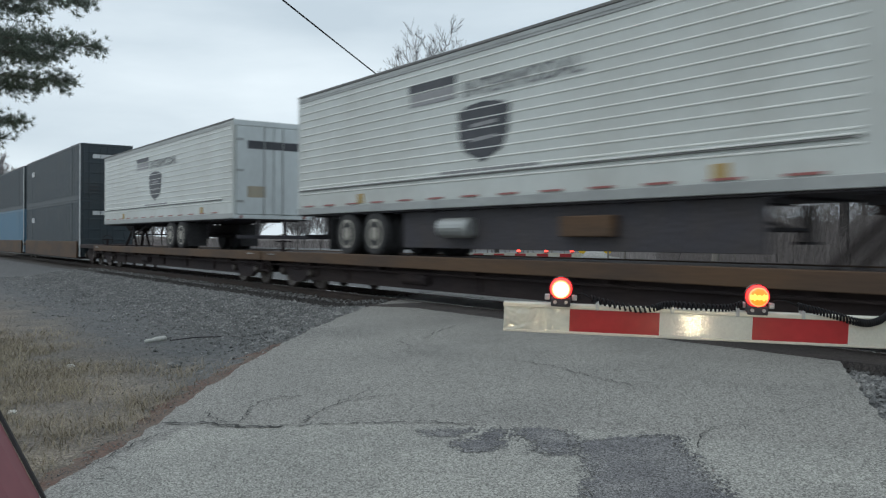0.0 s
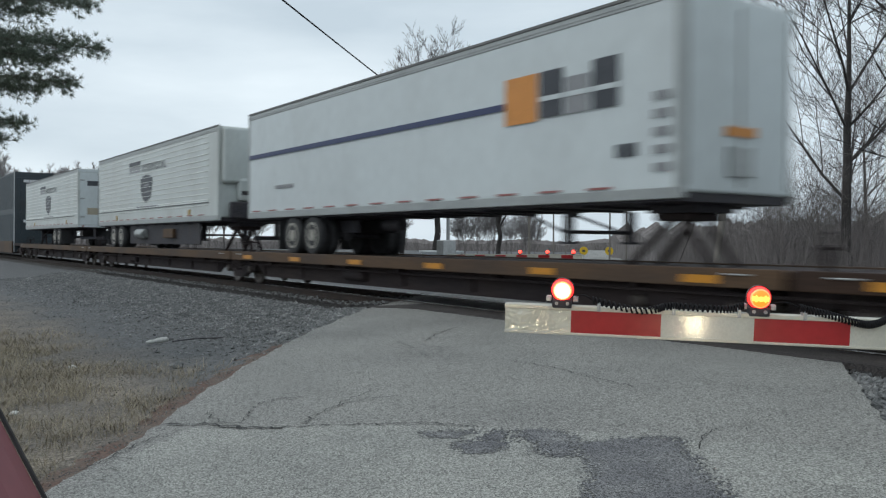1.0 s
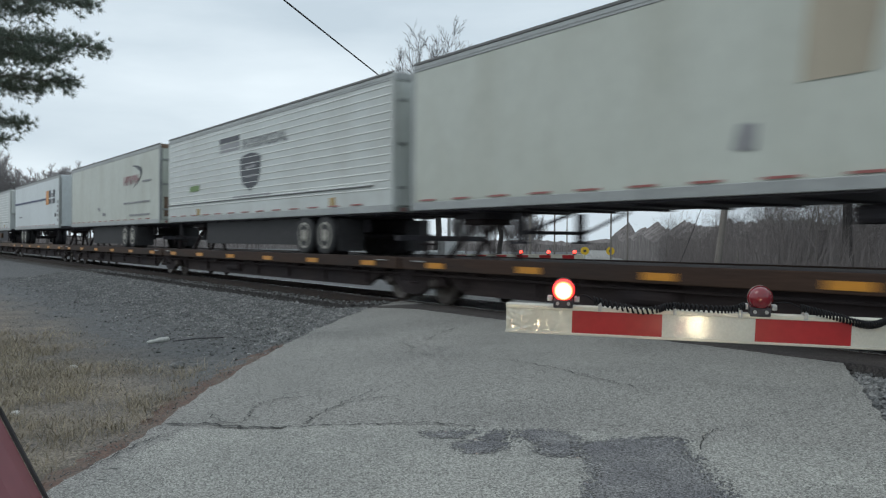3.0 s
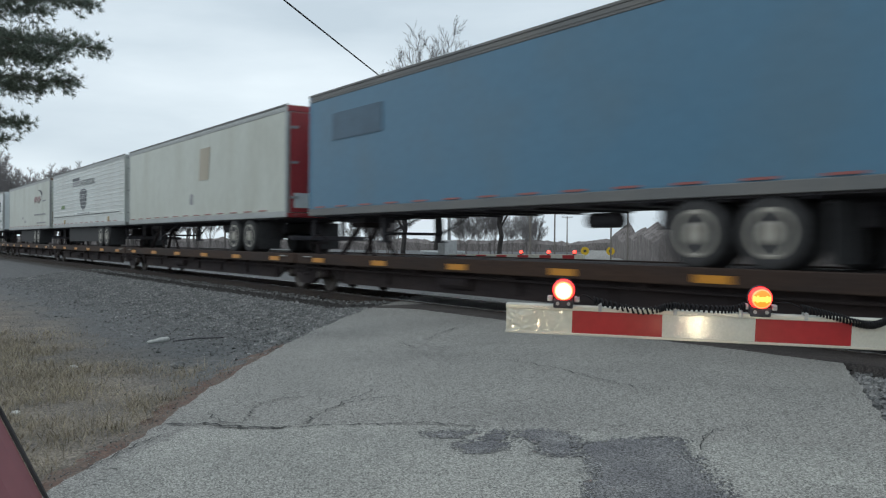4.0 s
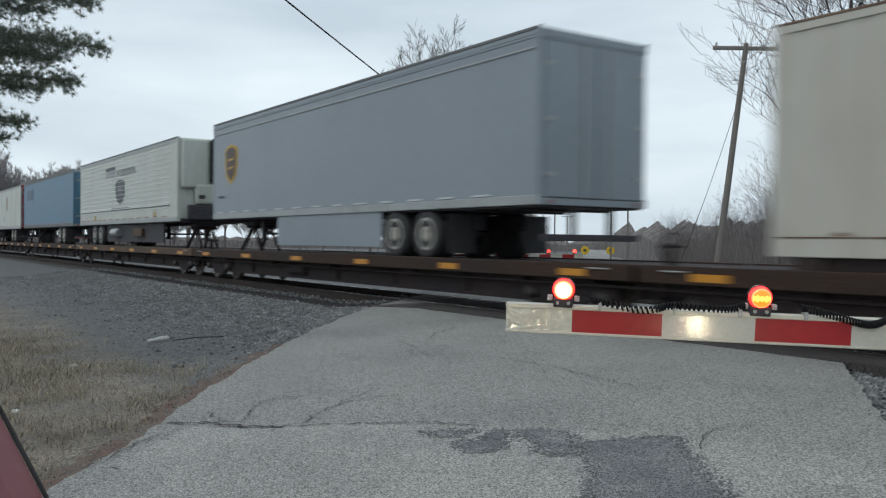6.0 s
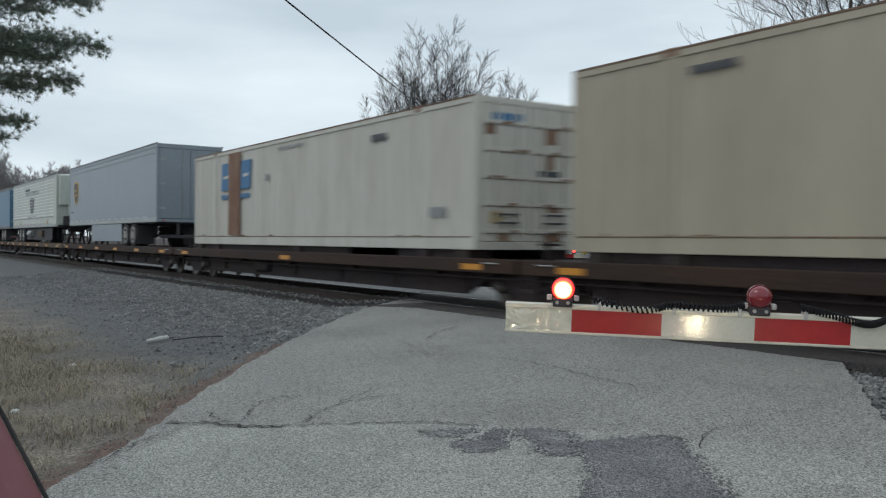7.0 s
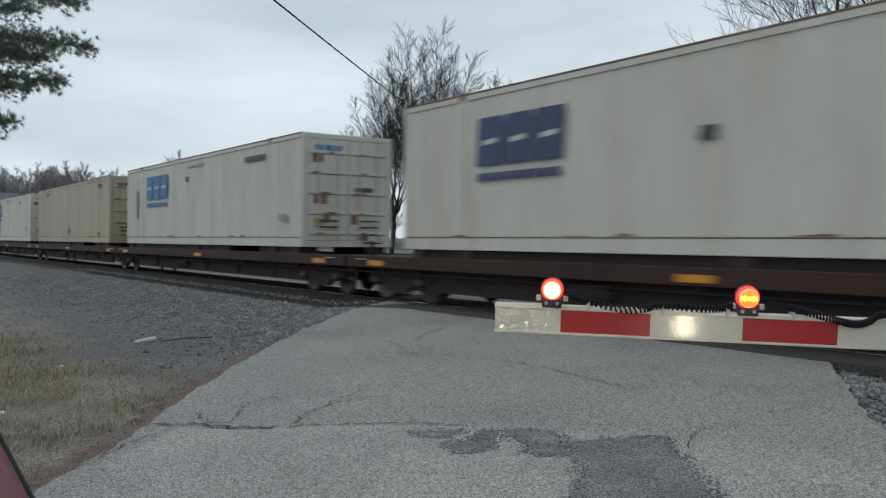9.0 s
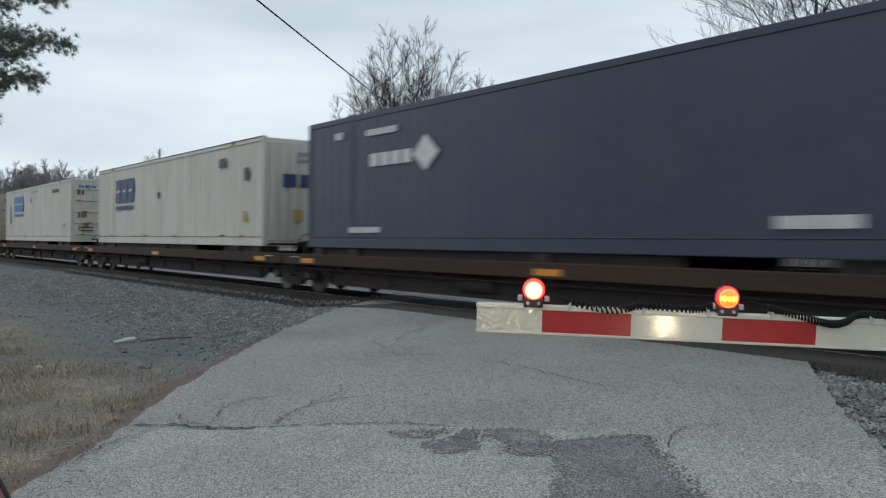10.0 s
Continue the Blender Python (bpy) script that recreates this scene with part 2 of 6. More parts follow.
M_LENS_RIM = glow("lit_lamp_rim", (1.0, 0.02, 0.02), 2.5)
M_LENS_FAR = glow("lit_distant_lamp", (1.0, 0.06, 0.04), 4.0)
M_LENS_OFF = mat("dark_red_lens", (0.18, 0.012, 0.02), 0.18, stain=8, amount=0.3, fine=0.05, bump=0.03, coat=0.5)
M_HEADLIGHT = glow("lit_headlight", (1.0, 0.86, 0.55), 70.0, (0.8, 0.8, 0.75))
M_YSIGN = mat("yellow_sign_sheet", (0.75, 0.48, 0.02), 0.4, stain=6, amount=0.3, fine=0.05, bump=0)
M_GALV = mat("galvanised_steel", (0.45, 0.46, 0.46), 0.4, 0.6, stain=6, amount=0.4, fine=0.1)
M_CABINET = mat("pale_cabinet_paint", (0.6, 0.63, 0.64), 0.45, stain=2, amount=0.4, fine=0.06)
M_CARRED = mat("dusty_red_car_paint", (0.2, 0.055, 0.07), 0.4, dirt=(0.22, 0.09, 0.1), stain=4, grain=30, amount=0.5, fine=0.05, bump=0.02, coat=0.3)
M_LITTER = mat("pale_litter", (0.55, 0.55, 0.52), 0.6, stain=20, amount=0.4, fine=0.1)
M_CONCRETE = mat("crossing_concrete", (0.15, 0.145, 0.14), 0.85, stain=2, grain=40, amount=0.6, fine=0.25, bump=0.3)
M_FARWOOD = mat("far_bare_wood", (0.2, 0.182, 0.176), 0.95, dirt=(0.12, 0.107, 0.103), stain=0.35, grain=2.5, amount=0.9, fine=0.5, bump=0.5, squash=(2.5, 2.5, 0.5))


def ground_material():
    """Dirt with dead grass, red-brown soil by the road and grey gravel towards the track."""
    m = mat("verge_soil_and_gravel", (0.122, 0.108, 0.094), 0.92, dirt=(0.2, 0.172, 0.135), stain=1.3, grain=30, amount=0.85, fine=0.5, bump=1.0, speck=0.5, speck_size=45)
    n, l = m.node_tree.nodes, m.node_tree.links
    b = n["Principled BSDF"]
    soil = b.inputs["Base Color"].links[0].from_socket
    co, sep, nz = n.new("ShaderNodeTexCoord"), n.new("ShaderNodeSeparateXYZ"), n.new("ShaderNodeTexNoise")
    nz.inputs["Scale"].default_value, nz.inputs["Detail"].default_value = 0.9, 5.0
    l.new(co.outputs["Object"], sep.inputs[0])
    l.new(co.outputs["Object"], nz.inputs["Vector"])
    add, rng = n.new("ShaderNodeMath"), n.new("ShaderNodeMapRange")
    add.operation = "MULTIPLY_ADD"
    add.inputs[1].default_value = 2.6
    l.new(nz.outputs[0], add.inputs[0])
    l.new(sep.outputs["Y"], add.inputs[2])
    rng.inputs["From Min"].default_value, rng.inputs["From Max"].default_value = 4.2, 5.6
    l.new(add.outputs[0], rng.inputs["Value"])
    g1, mix = n.new("ShaderNodeTexVoronoi"), n.new("ShaderNodeMixRGB")
    g1.inputs["Scale"].default_value = 22
    ramp = n.new("ShaderNodeValToRGB")
    ramp.color_ramp.elements[0].color, ramp.color_ramp.elements[1].color = (0.04, 0.042, 0.043, 1), (0.15, 0.153, 0.155, 1)
    l.new(co.outputs["Object"], g1.inputs["Vector"])
    l.new(g1.outputs["Color"], ramp.inputs[0])
    l.new(rng.outputs[0], mix.inputs[0])
    l.new(soil, mix.inputs[1])
    l.new(ramp.outputs[0], mix.inputs[2])
    # the bed beside the rails is coloured near black, with a wavering edge
    off, gap, sway, bed_fade, dark = n.new("ShaderNodeMath"), n.new("ShaderNodeMath"), n.new("ShaderNodeMath"), n.new("ShaderNodeMapRange"), n.new("ShaderNodeMixRGB")
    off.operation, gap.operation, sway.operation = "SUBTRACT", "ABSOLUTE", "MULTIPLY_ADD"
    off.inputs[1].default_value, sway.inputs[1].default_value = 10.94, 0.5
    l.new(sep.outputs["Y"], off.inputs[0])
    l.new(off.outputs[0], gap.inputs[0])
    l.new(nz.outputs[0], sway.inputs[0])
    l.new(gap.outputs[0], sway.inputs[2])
    bed_fade.inputs["From Min"].default_value, bed_fade.inputs["From Max"].default_value = 2.2, 2.5
    l.new(sway.outputs[0], bed_fade.inputs["Value"])
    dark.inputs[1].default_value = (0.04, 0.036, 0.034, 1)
    l.new(bed_fade.outputs[0], dark.inputs[0])
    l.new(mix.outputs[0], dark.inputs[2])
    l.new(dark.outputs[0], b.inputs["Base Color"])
    return m


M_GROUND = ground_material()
M_REDSOIL = mat("red_brown_soil", (0.112, 0.066, 0.05), 0.92, dirt=(0.13, 0.112, 0.093), stain=2.6, grain=30, amount=0.8, fine=0.4, bump=0.8)


# ---- mesh tools ----
class Build:
    """Collects boxes, tubes and plates into one mesh."""

    def __init__(self):
        self.v, self.f = [], []

    def add(self, verts, faces):
        k = len(self.v)
        self.v += [tuple(p) for p in verts]
        self.f += [tuple(i + k for i in f) for f in faces]
        return self

    def box(self, x0, x1, y0, y1, z0, z1, c=0.0):
        """A box with chamfered edges of width c."""
        if c <= 0:
            vs = [(x, y, z) for x in (x0, x1) for y in (y0, y1) for z in (z0, z1)]
            return self.add(vs, [(0, 1, 3, 2), (4, 6, 7, 5), (0, 4, 5, 1), (2, 3, 7, 6), (0, 2, 6, 4), (1, 5, 7, 3)])
        c = min(c, (x1 - x0) * 0.45, (y1 - y0) * 0.45, (z1 - z0) * 0.45)
        bm = bmesh.new()
        bmesh.ops.create_cube(bm, size=1.0)
        for p in bm.verts:
            p.co = Vector(((x0 + x1) / 2 + p.co.x * (x1 - x0), (y0 + y1) / 2 + p.co.y * (y1 - y0), (z0 + z1) / 2 + p.co.z * (z1 - z0)))
        bmesh.ops.bevel(bm, geom=bm.edges[:], offset=c, segments=2, affect="EDGES", profile=0.5)
        bm.verts.index_update()
        self.add([p.co[:] for p in bm.verts], [[q.index for q in f.verts] for f in bm.faces])
        bm.free()
        return self

    def tube(self, a, b, r0, r1=None, n=8, caps=True):
        a, b = Vector(a), Vector(b)
        r1 = r0 if r1 is None else r1
        d = (b - a).normalized()
        u = d.orthogonal().normalized()
        w = d.cross(u)
        ring = [(math.cos(2 * math.pi * i / n), math.sin(2 * math.pi * i / n)) for i in range(n)]
        vs = [a + (u * c + w * s) * r0 for c, s in ring] + [b + (u * c + w * s) * r1 for c, s in ring]
        fs = [(i, (i + 1) % n, n + (i + 1) % n, n + i) for i in range(n)]
        if caps:
            fs += [tuple(range(n - 1, -1, -1)), tuple(range(n, 2 * n))]
        return self.add(vs, fs)

    def lathe(self, rings, axis="y", n=20, at=(0, 0, 0)):
        """Turned body: rings of (along, radius) round the axis through at."""
        vs, fs = [], []
        for h, r in rings:
            for i in range(n):
                c, s = math.cos(2 * math.pi * i / n) * r, math.sin(2 * math.pi * i / n) * r
                p = {"y": (c, h, s), "x": (h, c, s), "z": (c, s, h)}[axis]
                vs.append((p[0] + at[0], p[1] + at[1], p[2] + at[2]))
        for k in range(len(rings) - 1):
            for i in range(n):
                fs.append((k * n + i, k * n + (i + 1) % n, (k + 1) * n + (i + 1) % n, (k + 1) * n + i))
        fs += [tuple(range(n - 1, -1, -1)), tuple(range((len(rings) - 1) * n, len(rings) * n))]
        return self.add(vs, fs)

    def plate(self, pts, lift, thick):
        """A flat shape in the xz plane at y = lift, thick towards -y."""
        n = len(pts)
        vs = [(x, lift, z) for x, z in pts] + [(x, lift - thick, z) for x, z in pts]
        fs = [tuple(range(n - 1, -1, -1)), tuple(range(n, 2 * n))] + [(i, (i + 1) % n, n + (i + 1) % n, n + i) for i in range(n)]
        return self.add(vs, fs)

    def slab(self, rows, thick):
        """A strip of cross rows of points, thick downwards."""
        w = len(rows[0])
        vs = [p for r in rows for p in r]
        k = len(vs)
        fs = [(i * w + j, i * w + j + 1, (i + 1) * w + j + 1, (i + 1) * w + j) for i in range(len(rows) - 1) for j in range(w - 1)]
        vs += [(p[0], p[1], p[2] - thick) for p in vs]
        edge = [(0, j, 0, j + 1) for j in range(w - 1)] + [(len(rows) - 1, j, len(rows) - 1, j + 1) for j in range(w - 1)]
        edge += [(i, 0, i + 1, 0) for i in range(len(rows) - 1)] + [(i, w - 1, i + 1, w - 1) for i in range(len(rows) - 1)]
        for a, b, c, d in edge:
            p, q = a * w + b, c * w + d
            fs.append((p, q, q + k, p + k))
        return self.add(vs, fs)

    def mesh(self, name, material, smooth=False):
        me = bpy.data.meshes.new(name)
        me.from_pydata(self.v, [], self.f)
        bm = bmesh.new()
        bm.from_mesh(me)
        if len(bm.faces) < 60000:
            bmesh.ops.recalc_face_normals(bm, faces=bm.faces)
        bm.to_mesh(me)
        bm.free()
        if material:
            me.materials.append(material)
        if smooth:
            me.polygons.foreach_set("use_smooth", [True] * len(me.polygons))
        return me


def part(name, body, material, parent, label="", smooth=False, at=None):
    """One mesh object under a thing or a part. body: a Build, or a mesh to share."""
    me = body.mesh(name, material, smooth) if isinstance(body, Build) else body
    ob = new(name, me)
    ob.parent = parent
    if at is not None:
        ob.matrix_basis = at
    return tagged(ob, label)


def thing(name, label, category, at=None, group="", kind=""):
    ob = new(name)
    if at is not None:
        ob.matrix_basis = at
    return tagged(ob, label, category, group, kind)


def solid(name, body, material, label, category, group="", kind="", at=None, smooth=False):
    ob = new(name, body.mesh(name, material, smooth))
    if at is not None:
        ob.matrix_basis = at
    return tagged(ob, label, category, group, kind)


# ---- plan ----
TRACK_Y = 10.94                      # centre of the track; x runs along it, z = 0 is the top of the rails
ROAD_D, ROAD_N = Vector((-0.714, 0.70, 0)), Vector((0.70, 0.714, 0))   # along the road, and to its right


def smooth01(s):
    s = min(max(s, 0.0), 1.0)
    return s * s * (3 - 2 * s)


def road_z(y):
    q = y - TRACK_Y
    return -0.02 - (0.4 if q < 0 else 0.75) * smooth01((abs(q) - 1.7) / (8.5 if q < 0 else 14))


LEFT = [(-40, -3.4), (3.0, -3.5), (5.17, -3.68), (6.86, -3.87), (8.16, -4.11), (10.0, -4.37), (12.7, -4.55), (16.6, -4.54), (20, -4.4), (26, -3.8), (400, -3.6)]
RIGHT = [(-40, 2.2), (5.0, 2.15), (7.44, 2.24), (8.54, 2.38), (10.0, 2.6), (12, 3.0), (16, 3.2), (22, 2.8), (400, 2.4)]


def edge_at(table, u):
    return float(np.interp(u, [a for a, _ in table], [b for _, b in table]))


def ground_z(x, y):
    """Height of the open ground: verge, ballast shoulder and road bed."""
    q = abs(y - TRACK_Y)
    bed = -0.2 - 0.34 * smooth01((q - 1.55) / 3.2)
    far = smooth01((math.hypot(x, y) - 60) / 200)
    z = bed - (0.55 if y > TRACK_Y + 4 else 0.1) * smooth01((q - 6) / 12) + 0.05 * noise.noise((x * 0.35, y * 0.35, 0)) * smooth01((q - 2) / 3)
    u, v = -0.714 * x + 0.70 * y, 0.70 * x + 0.714 * y
    gap = max(edge_at(LEFT, u) - v, v - edge_at(RIGHT, u))
    k = 1 - smooth01((gap - 0.05) / 1.6)
    return z * (1 - k) + (road_z(y) - 0.07) * k - 0.4 * far


def on_road(u, v, lift=0.0):
    p = ROAD_D * u + ROAD_N * v
    return (p.x, p.y, road_z(p.y) + lift)


def steps(spans):
    out = []
    for a, b, d in spans:
        out += list(np.arange(a, b, d))
    return out + [spans[-1][1]]


def make_ground():
    xs = steps([(-2500, -300, 200), (-300, -60, 12), (-60, -24, 1.0), (-24, 2, 0.16), (2, 20, 1.5), (20, 200, 20), (200, 2500, 230)])
    ys = steps([(-2500, -200, 230), (-200, -8, 12), (-8, 0, 1), (0, 10, 0.16), (10, 13, 0.25), (13, 40, 1.2), (40, 200, 10), (200, 2500, 200)])
    g = Build()
    vs = [(float(x), float(y), ground_z(x, y) + (random.uniform(-0.012, 0.012) if -24 < x < 2 and 0 < y < 10 else 0)) for x in xs for y in ys]
    w = len(ys)
    g.add(vs, [(i * w + j, (i + 1) * w + j, (i + 1) * w + j + 1, i * w + j + 1) for i in range(len(xs) - 1) for j in range(w - 1)])
    me = bpy.data.meshes.new("ground")
    me.from_pydata(g.v, [], g.f)
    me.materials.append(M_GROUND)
    me.polygons.foreach_set("use_smooth", [True] * len(me.polygons))
    tagged(new("ground", me), "open ground of dead grass, soil and gravel beside the track", "ground", kind="structure")


def strip_rows(table_l, table_r, us, cols, lift):
    rows = []
    for u in us:
        a, b = edge_at(table_l, u), edge_at(table_r, u)
        rows.append([on_road(u, a + (b - a) * j / (cols - 1) + (0.07 * noise.noise((u * 1.3, j * 7.0, 3)) + 0.05 * noise.noise((u * 4.7, j * 7.0, 8))) * (j in (0, cols - 1)), lift) for j in range(cols)])
    return rows


def inside(u, v, pts):
    odd, j = False, len(pts) - 1
    for i in range(len(pts)):
        (a, b), (c, d) = pts[i], pts[j]
        if (b > v) != (d > v) and u < (c - a) * (v - b) / (d - b) + a:
            odd = not odd
        j = i
    return odd


def flat_patch(name, pts, lift, material, label, cell=0.08, wob=0.05, ragged=9.0, fray=0.0):
    """A thin layer on the road inside an outline in road coordinates, with a ragged edge."""
    us, vs = [a for a, _ in pts], [b for _, b in pts]
    u0, v0 = min(us), min(vs)
    nu, nv = int((max(us) - u0) / cell) + 2, int((max(vs) - v0) / cell) + 2
    index, verts, faces = {}, [], []
    rng = random.Random(len(pts))

    def corner(i, j):
        if (i, j) not in index:
            index[i, j] = len(verts)
            u, v = u0 + i * cell, v0 + j * cell
            verts.append(on_road(u + cell * 0.45 * noise.noise((u * 17, v * 17, 3)), v + cell * 0.45 * noise.noise((u * 17, v * 17, 8)), lift))
        return index[i, j]
    for i in range(nu):
        for j in range(nv):
            u, v = u0 + (i + 0.5) * cell, v0 + (j + 0.5) * cell
            du = wob * (noise.noise((u * ragged, v * ragged, 1)) + noise.noise((u * ragged * 0.3, v * ragged * 0.3, 4)))
            dv = wob * (noise.noise((u * ragged, v * ragged, 9)) + noise.noise((u * ragged * 0.3, v * ragged * 0.3, 6)))
            if inside(u + du + rng.gauss(0, fray), v + dv + rng.gauss(0, fray), pts):
                faces.append((corner(i, j), corner(i, j + 1), corner(i + 1, j + 1), corner(i + 1, j)))
    me = bpy.data.meshes.new(name)
    me.from_pydata(verts, [], faces)
    me.materials.append(material)
    return tagged(new(name, me), label, "road surface", kind="structure")


def crack(pts, width=0.018):
    """A ragged open crack along a line in road coordinates."""
    b = Build()
    line = []
    for (a, c), (d, e) in zip(pts[:-1], pts[1:]):
        k = max(2, int(math.hypot(d - a, e - c) / 0.05))
        line += [(a + (d - a) * j / k + random.gauss(0, 0.022), c + (e - c) * j / k + random.gauss(0, 0.016)) for j in range(k)]
    line.append(pts[-1])
    vs, fs = [], []
    for i, (u, v) in enumerate(line):
        (u0, v0), (u1, v1) = line[max(i - 1, 0)], line[min(i + 1, len(line) - 1)]
        ln = math.hypot(u1 - u0, v1 - v0) or 1.0
        wv = width * random.uniform(0.25, 1.0) * (1 if 0 < i < len(line) - 1 else 0.1)
        du, dv = -(v1 - v0) / ln * wv, (u1 - u0) / ln * wv
        vs += [on_road(u - du, v - dv, 0.014), on_road(u + du, v + dv, 0.014)]
        if i:
            fs.append((2 * i - 2, 2 * i - 1, 2 * i + 1, 2 * i))
    b.add(vs, fs)
    return solid("crack", b, M_CRACK, "dark ragged crack in the asphalt road", "crack", "cracks in the road", "structure")


def make_road():
    us = steps([(-40, 0, 4), (0, 20, 0.1), (20, 60, 1.0), (60, 400, 10)])
    solid("road", Build().slab(strip_rows(LEFT, RIGHT, us, 15, 0.0), 0.35), M_ASPHALT, "aged grey asphalt road over the level crossing", "road", kind="structure")
    seam = [(7.18, -3.6), (7.16, -3.1), (7.34, -2.25), (7.34, -1.5), (7.18, -0.74), (7.03, 0.16), (6.79, 0.99), (6.55, 2.1)]
    flat_patch("worn_pavement", seam + [(-3, 2.05), (-3, -3.3), (3.0, -3.3), (5.17, -3.45), (6.3, -3.6)], 0.005, M_WORN, "pale worn asphalt with coarse exposed stone", 0.04, 0.07, fray=0.015)
    for pts, lab in (([(7.06, -1.49), (7.17, -1.22), (7.06, -0.99), (6.89, -1.1), (6.92, -1.32)], "dark smear on the worn asphalt"),
                     ([(6.78, -1.15), (6.81, -0.93), (7.21, -0.85), (7.17, -0.77), (6.62, -0.69), (6.46, -0.8), (6.46, -0.95), (6.61, -1.1)], "dark blot on the worn asphalt"),
                     ([(7.17, -0.7), (7.2, -0.47), (7.06, -0.28), (6.78, -0.14), (6.37, -0.15), (6.43, -0.42), (6.7, -0.48), (6.94, -0.63)], "dark blot on the worn asphalt"),
                     ([(6.78, -0.14), (6.89, 0.16), (6.94, 0.59), (6.55, 0.62), (6.15, 0.71), (5.91, 0.73), (5.56, 0.81), (4.4, 0.85), (4.4, -0.1), (6.0, -0.06), (6.4, -0.11)], "dark repaired asphalt patch")):
        flat_patch("asphalt_patch", pts, 0.009, M_PATCH, lab, 0.016, 0.05, fray=0.05)
    for pts, wide in (([(7.31, -3.9), (7.33, -3.42), (7.22, -3.1), (7.24, -2.63)], 0.024), ([(7.24, -2.63), (7.34, -2.15), (7.4, -1.46), (7.26, -1.0)], 0.013),
                      ([(7.82, -3.72), (7.59, -3.57), (7.4, -3.34), (7.36, -3.19), (7.78, -3.26), (8.12, -3.34)], 0.008), ([(8.12, -3.34), (8.37, -3.23), (8.52, -2.92)], 0.009),
                      ([(7.4, -2.56), (7.65, -2.61), (8.01, -2.52), (8.35, -2.45), (8.55, -2.36), (8.82, -2.35)], 0.009), ([(8.01, -2.52), (8.3, -2.3), (8.5, -2.0)], 0.008),
                      ([(6.94, -3.7), (6.79, -3.72), (6.56, -3.75), (6.38, -3.77), (6.12, -3.74), (5.85, -3.75), (5.57, -3.79)], 0.009),
                      ([(10.35, -1.09), (9.95, -0.59), (9.6, -0.32), (9.22, -0.02), (8.7, 0.36)], 0.009), ([(6.55, 0.72), (7.02, 0.79), (7.19, 0.96), (7.24, 1.1), (7.02, 1.15)], 0.006),
                      ([(12.06, -2.43), (12.74, -2.4), (13.54, -2.22)], 0.012), ([(12.0, -2.84), (11.52, -2.51), (11.07, -2.45), (10.96, -2.65)], 0.009), ([(11.07, -2.45), (10.8, -2.1), (10.75, -1.6)], 0.006),
                      ([(7.24, 1.1), (7.6, 1.4), (7.9, 1.9)], 0.004), ([(10.3, -0.91), (10.6, -1.4), (10.5, -2.0)], 0.004)):
        crack(pts, wide)
    # the asphalt stops short of the rail; a near-black strip closes the gap
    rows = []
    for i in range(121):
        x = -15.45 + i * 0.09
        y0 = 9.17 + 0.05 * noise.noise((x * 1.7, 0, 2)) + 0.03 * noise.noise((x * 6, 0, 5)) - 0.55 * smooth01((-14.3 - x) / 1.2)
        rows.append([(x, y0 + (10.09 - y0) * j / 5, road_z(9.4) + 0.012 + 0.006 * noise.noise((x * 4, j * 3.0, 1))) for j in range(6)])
    solid("crossing_edge", Build().slab(rows, 0.2), M_BLACKBED, "near-black strip between asphalt and rail", "road surface", kind="structure")
    soil = [(u, edge_at(LEFT, u)) for u in np.arange(5.0, 12.6, 0.25)]
    b = Build()
    rows = []
    for u, v in soil:
        row = []
        for j in range(5):
            vv = v + 0.02 - j * 0.2 * (0.55 + 0.6 * abs(noise.noise((u, 2, 5))))
            p = ROAD_D * u + ROAD_N * vv
            row.append((p.x, p.y, ground_z(p.x, p.y) + 0.035 + 0.012 * noise.noise((u * 5, vv * 5, 0)) - 0.012 * j))
        rows.append(row)
    solid("verge_soil", b.slab(rows, 0.2), M_REDSOIL, "bare red-brown soil along the edge of the road", "soil", kind="structure")


# ---- track ----
def make_track():
    track = thing("railway_track", "straight single railway track on grey stone ballast", "railway", pose(0, TRACK_Y, 0), kind="structure")
    for side in (-1, 1):
        y = side * 0.755
        prof = [(-0.07, -0.17), (0.07, -0.17), (0.07, -0.155), (0.012, -0.135), (0.012, -0.045), (0.036, -0.03), (0.036, -0.004), (-0.036, -0.004), (-0.036, -0.03), (-0.012, -0.045), (-0.012, -0.135), (-0.07, -0.155)]
        b = Build()
        n = len(prof)
        b.add([(x, y + p, z) for x in (-420, 160) for p, z in prof], [(i, (i + 1) % n, n + (i + 1) % n, n + i) for i in range(n)])
        rail = part("rail", b, M_RAILSIDE, track, "rusty steel rail")
        part("running_surface", Build().box(-420, 160, y - 0.034, y + 0.034, -0.0035, 0.0, 0), M_BRIGHT, rail, "polished wheel-worn rail head")
    tie = Build().box(-0.115, 0.115, -1.3, 1.3, -0.34, -0.172, 0.012).mesh("tie", M_TIE)
    for i in range(170):
        x = -88 + i * 0.54
        if not -16.5 < x < -4.2:
            part("tie", tie, None, track, at=pose(x, random.uniform(-0.02, 0.02), random.uniform(-0.008, 0.004), 0, 0, random.uniform(-0.8, 0.8)))
    rest = Build()
    for i in range(500):
        x = -88.5 - i * 0.54
        rest.box(x - 0.11, x + 0.11, -1.3, 1.3, -0.34, -0.172)
    tagged(part("ties_beyond", rest, M_TIE, track), kind="stuff")
    panel = Build().box(-0.9, 0.9, -0.66, 0.66, -0.2, -0.012, 0.015).mesh("crossing_panel", M_CONCRETE)
    for i in range(7):
        part("crossing_panel", panel, None, track, "grey crossing panel between the rails", at=pose(-15.4 + i * 1.82, 0, 0))


